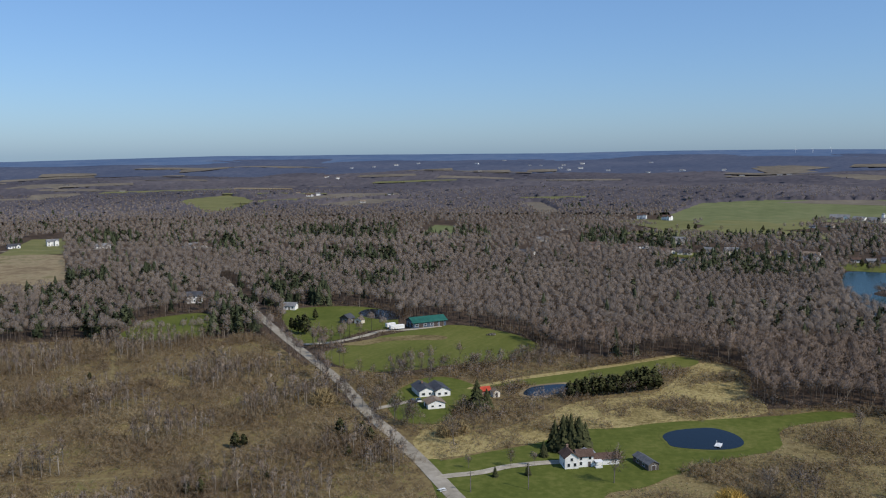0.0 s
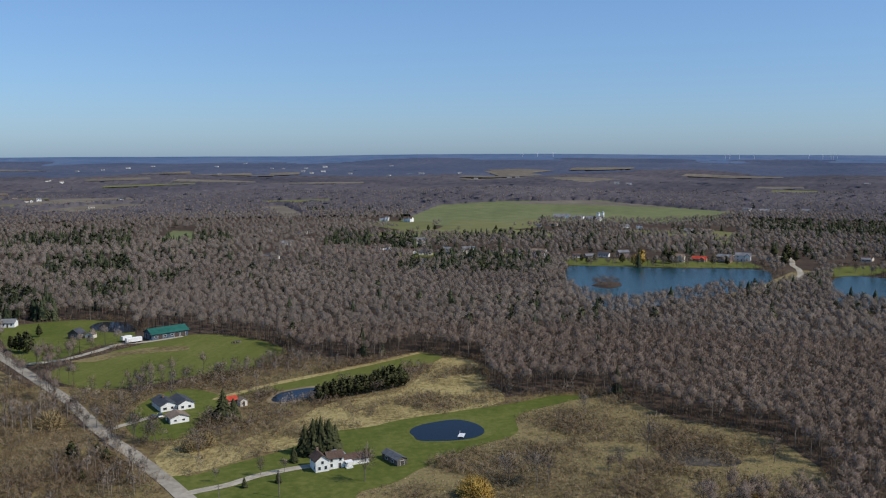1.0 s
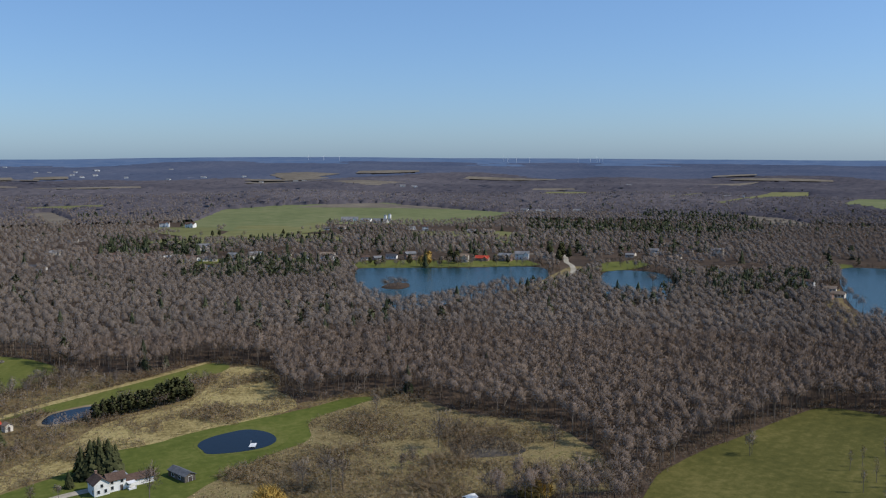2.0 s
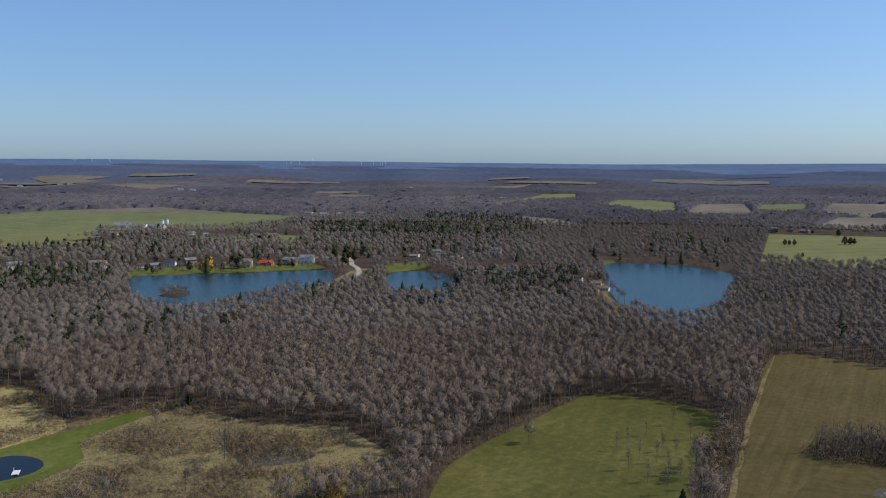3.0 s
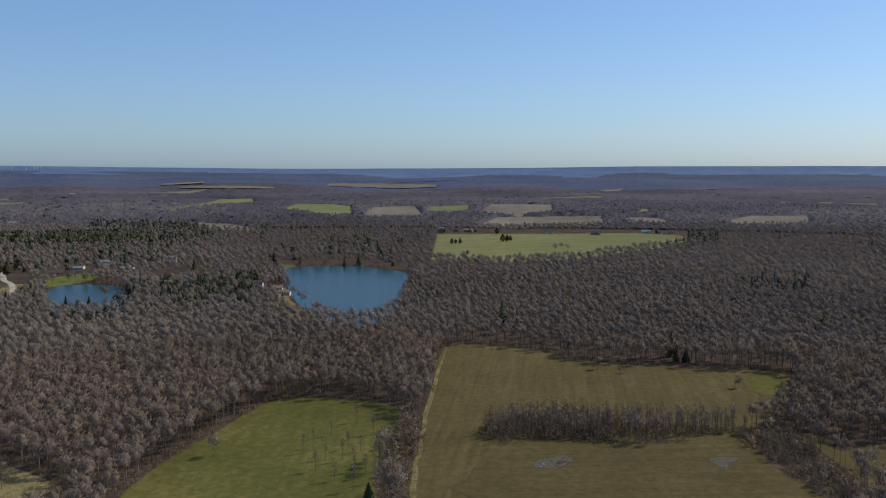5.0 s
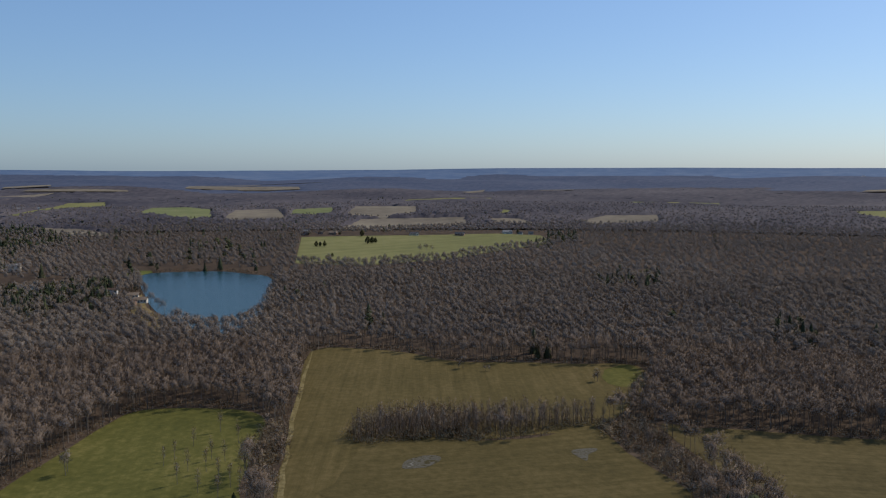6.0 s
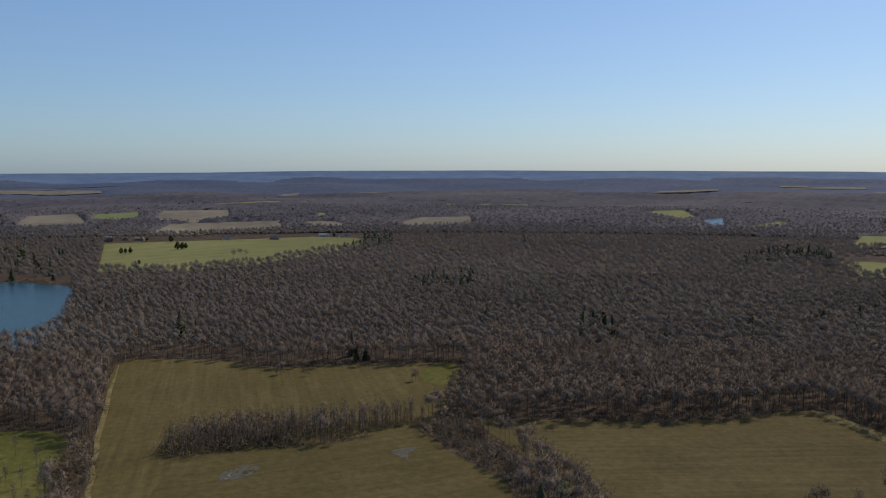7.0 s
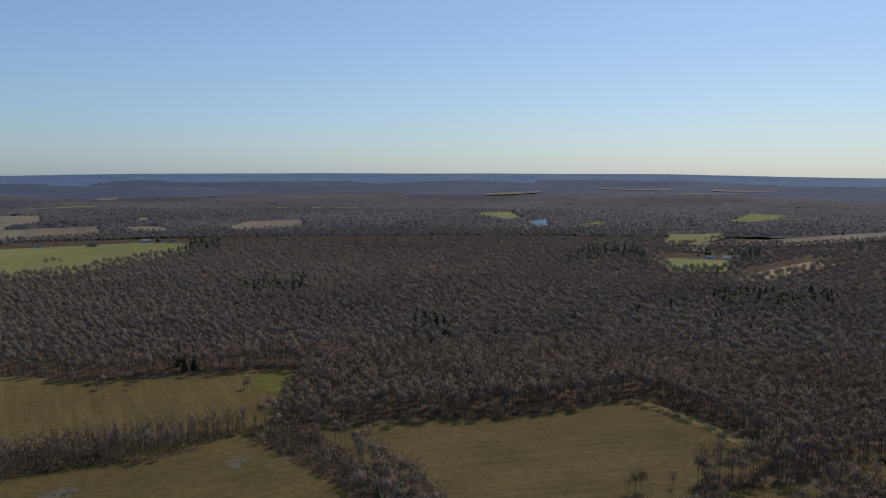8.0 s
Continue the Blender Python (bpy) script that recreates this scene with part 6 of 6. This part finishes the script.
# golden willows
WILLOW = [single("willow_bush", prism((0, 0, -0.02), (0, 0, 0.5), 0.03, 0.01, 6), bush(1300, 0.032), "willow", "round golden-twigged leafless willow bush", "bush", "golden willows") for _ in range(2)]
for x, y, h in ((152, 204.4, 8.7), (80.3, 235.6, 7.6)):
    stand(WILLOW, x, y, h, 1.25)
SALLOW = [single("sallow_bush", prism((0, 0, -0.02), (0, 0, 0.5), 0.03, 0.01, 6), bush(700, 0.03), "straw", "pale tan leafless sallow beside the road", "bush", "sallows")]
for x, y, h in ((-48.8, 342.3, 8.8), (0.5, 302.8, 7.0), (5.5, 306, 6.0)):
    stand(SALLOW, x, y, h, 1.1)

for x, y, h in ((262, 1075, 8), (300, 1120, 9), (335, 1060, 7), (352, 1105, 8), (395, 1045, 9), (420, 1080, 7), (440, 1030, 8), (590, 1010, 8), (610, 990, 9)):
    stand(BARE, x, y, h, 1.3)
for x, y, h in ((318, 1130, 8), (326, 1126, 9), (404, 1100, 8), (380, 1020, 10), (386, 1017, 9), (622, 1002, 9)):
    stand(PINE, x, y, h, 1.1)
GOLD = [single("willow_tree", *bare_tree(420, 0.045, 8, wide=0.3, low=0.12, trunk=0.016, sides=6), "willow", "tall golden-twigged willow on the lake shore", "tree", "golden willows")]
for x, y, h in ((398, 703, 15), (393, 706, 11)):
    stand(GOLD, x, y, h, 1.0)
for x, y, h in ((545, 690, 16), (552, 698, 17.5), (538, 700, 15), (549, 683, 13), (431, 716, 14), (436, 712, 15), (520, 662, 14)):
    stand(PINE, x, y, h, 1.0)

# ---------- small things ----------
dock = tagged(new("dock"), "small white floating dock on the pond", "dock")
dock.matrix_world = pose(93.5, 289.5, 0.25, 0, 0, 62)
bm = bmesh.new()
for i in range(9):
    box(bm, -2.0 + i * 0.45, -1.1, 0.25, -1.6 + i * 0.45, 1.1, 0.33)
part("deck", bm, M["trim"], dock)
for s in (-0.8, 0.8):
    bm = bmesh.new()
    tube(bm, (-1.9, s, 0.08), (1.9, s, 0.08), 0.22, 0.22, 8)
    part("float", bm, M["white"], dock)
bm = bmesh.new()
for px in (1.4, 1.9):
    tube(bm, (px, 0.9, 0.3), (px, 0.9, 1.3), 0.04, 0.04)
box(bm, 1.36, 0.86, 1.26, 1.94, 0.94, 1.32)
part("rail", bm, M["trim"], dock, "white hand rail")


def trailer(x, y, yaw, length, label):
    ob = tagged(new("trailer"), label, "trailer", "white trailers")
    ob.matrix_world = pose(x, y, 0.2, 0, 0, yaw)
    bm = bmesh.new()
    box(bm, -length / 2, -1.2, 0.8, length / 2, 1.2, 3.0)
    bmesh.ops.bevel(bm, geom=bm.edges[:], offset=0.12, segments=2, affect="EDGES")
    part("body", bm, M["white"], ob)
    bm = bmesh.new()
    box(bm, length / 2, -0.08, 0.7, length / 2 + 1.2, 0.08, 0.85)
    part("drawbar", bm, M["door"], ob)
    for px in (-0.8, 0.2):
        for py in (-1.1, 1.1):
            bm = bmesh.new()
            tube(bm, (px, py - 0.12, 0.4), (px, py + 0.12, 0.4), 0.4, 0.4, 12)
            part("wheel", bm, M["tyre"], ob)


trailer(-27, 491.5, 22, 8.5, "long white box trailer parked on gravel by the barn")
trailer(-31, 497, 30, 5.5, "short white trailer parked behind the long one")


def car(x, y, yaw, paint, label):
    ob = tagged(new("car"), label, "car", "parked cars")
    ob.matrix_world = pose(x, y, 0.2, 0, 0, yaw)
    bm = bmesh.new()
    box(bm, -2.2, -0.88, 0.35, 2.2, 0.88, 0.95)
    bmesh.ops.bevel(bm, geom=bm.edges[:], offset=0.15, segments=2, affect="EDGES")
    part("body", bm, M[paint], ob)
    bm = bmesh.new()
    v = [bm.verts.new(c) for c in ((-1.7, -0.8, 0.93), (1.1, -0.8, 0.93), (1.1, 0.8, 0.93), (-1.7, 0.8, 0.93), (-1.3, -0.65, 1.5), (0.4, -0.65, 1.5), (0.4, 0.65, 1.5), (-1.3, 0.65, 1.5))]
    for f in ((4, 5, 6, 7), (0, 1, 5, 4), (1, 2, 6, 5), (2, 3, 7, 6), (3, 0, 4, 7)):
        bm.faces.new([v[i] for i in f])
    part("cabin", bm, M["glass"], ob, "dark glazed cabin")
    for px in (-1.35, 1.4):
        for py in (-0.82, 0.82):
            bm = bmesh.new()
            tube(bm, (px, py - 0.1, 0.34), (px, py + 0.1, 0.34), 0.34, 0.34, 12)
            part("wheel", bm, M["tyre"], ob)


car(-10.5, 345.5, 100, "white", "white car parked on the bungalow drive")
car(-13.0, 344.5, 100, "door", "dark car parked on the bungalow drive")


def pole(x, y, height, label):
    ob = tagged(new("utility_pole"), label, "pole", "utility poles")
    ob.matrix_world = pose(x, y, 0, 0, 0, 20)
    bm = bmesh.new()
    tube(bm, (0, 0, -0.2), (0, 0, height), 0.16, 0.11, 8)
    part("post", bm, M["bark_one"], ob)
    bm = bmesh.new()
    box(bm, -1.1, -0.06, height - 0.7, 1.1, 0.06, height - 0.55)
    part("crossarm", bm, M["bark_one"], ob)


pole(7.5, 250.1, 6.5, "weathered wooden utility pole beside the road")
pole(-18.6, 288.1, 7.5, "weathered wooden utility pole beside the road")
pole(-36.7, 334.4, 9, "weathered wooden utility pole beside the road")
pole(-52.3, 367.8, 8.6, "weathered wooden utility pole beside the road")
pole(24.9, 252, 8.2, "weathered wooden utility pole beside the road")

stones = tagged(new("stone_pile"), "pale boulder pile in the pasture", "stones")
stones.matrix_world = pose(25, 476, 0.1)
for i in range(7):
    bm = bmesh.new()
    bmesh.ops.create_icosphere(bm, subdivisions=2, radius=0.6 + 0.25 * (i % 3))
    for v in bm.verts:
        v.co *= 1 + 0.25 * noise.noise(v.co * 1.7 + Vector((i * 5, 0, 0)))
        v.co += Vector((1.1 * (i % 3) - 1.2 + 0.3 * i, 0.9 * (i // 3) - 0.8, 0.25))
    part("stone", bm, M["mud"], stones)
table = tagged(new("picnic_table"), "small grey picnic table on the lawn", "table")
table.matrix_world = pose(-1, 251, 0.1, 0, 0, 30)
for z, y0, y1, nm in ((0.75, -0.4, 0.4, "tabletop"), (0.45, -0.95, -0.65, "bench"), (0.45, 0.65, 0.95, "bench")):
    bm = bmesh.new()
    box(bm, -1.1, y0, z - 0.06, 1.1, y1, z)
    part(nm, bm, M["trim"], table)
for px in (-0.8, 0.8):
    bm = bmesh.new()
    for s in (-1, 1):
        tube(bm, (px, 0.8 * s, 0), (px, 0.2 * s, 0.7), 0.05, 0.05)
    box(bm, px - 0.04, -0.9, 0.34, px + 0.04, 0.9, 0.4)
    part("leg_frame", bm, M["trim"], table)
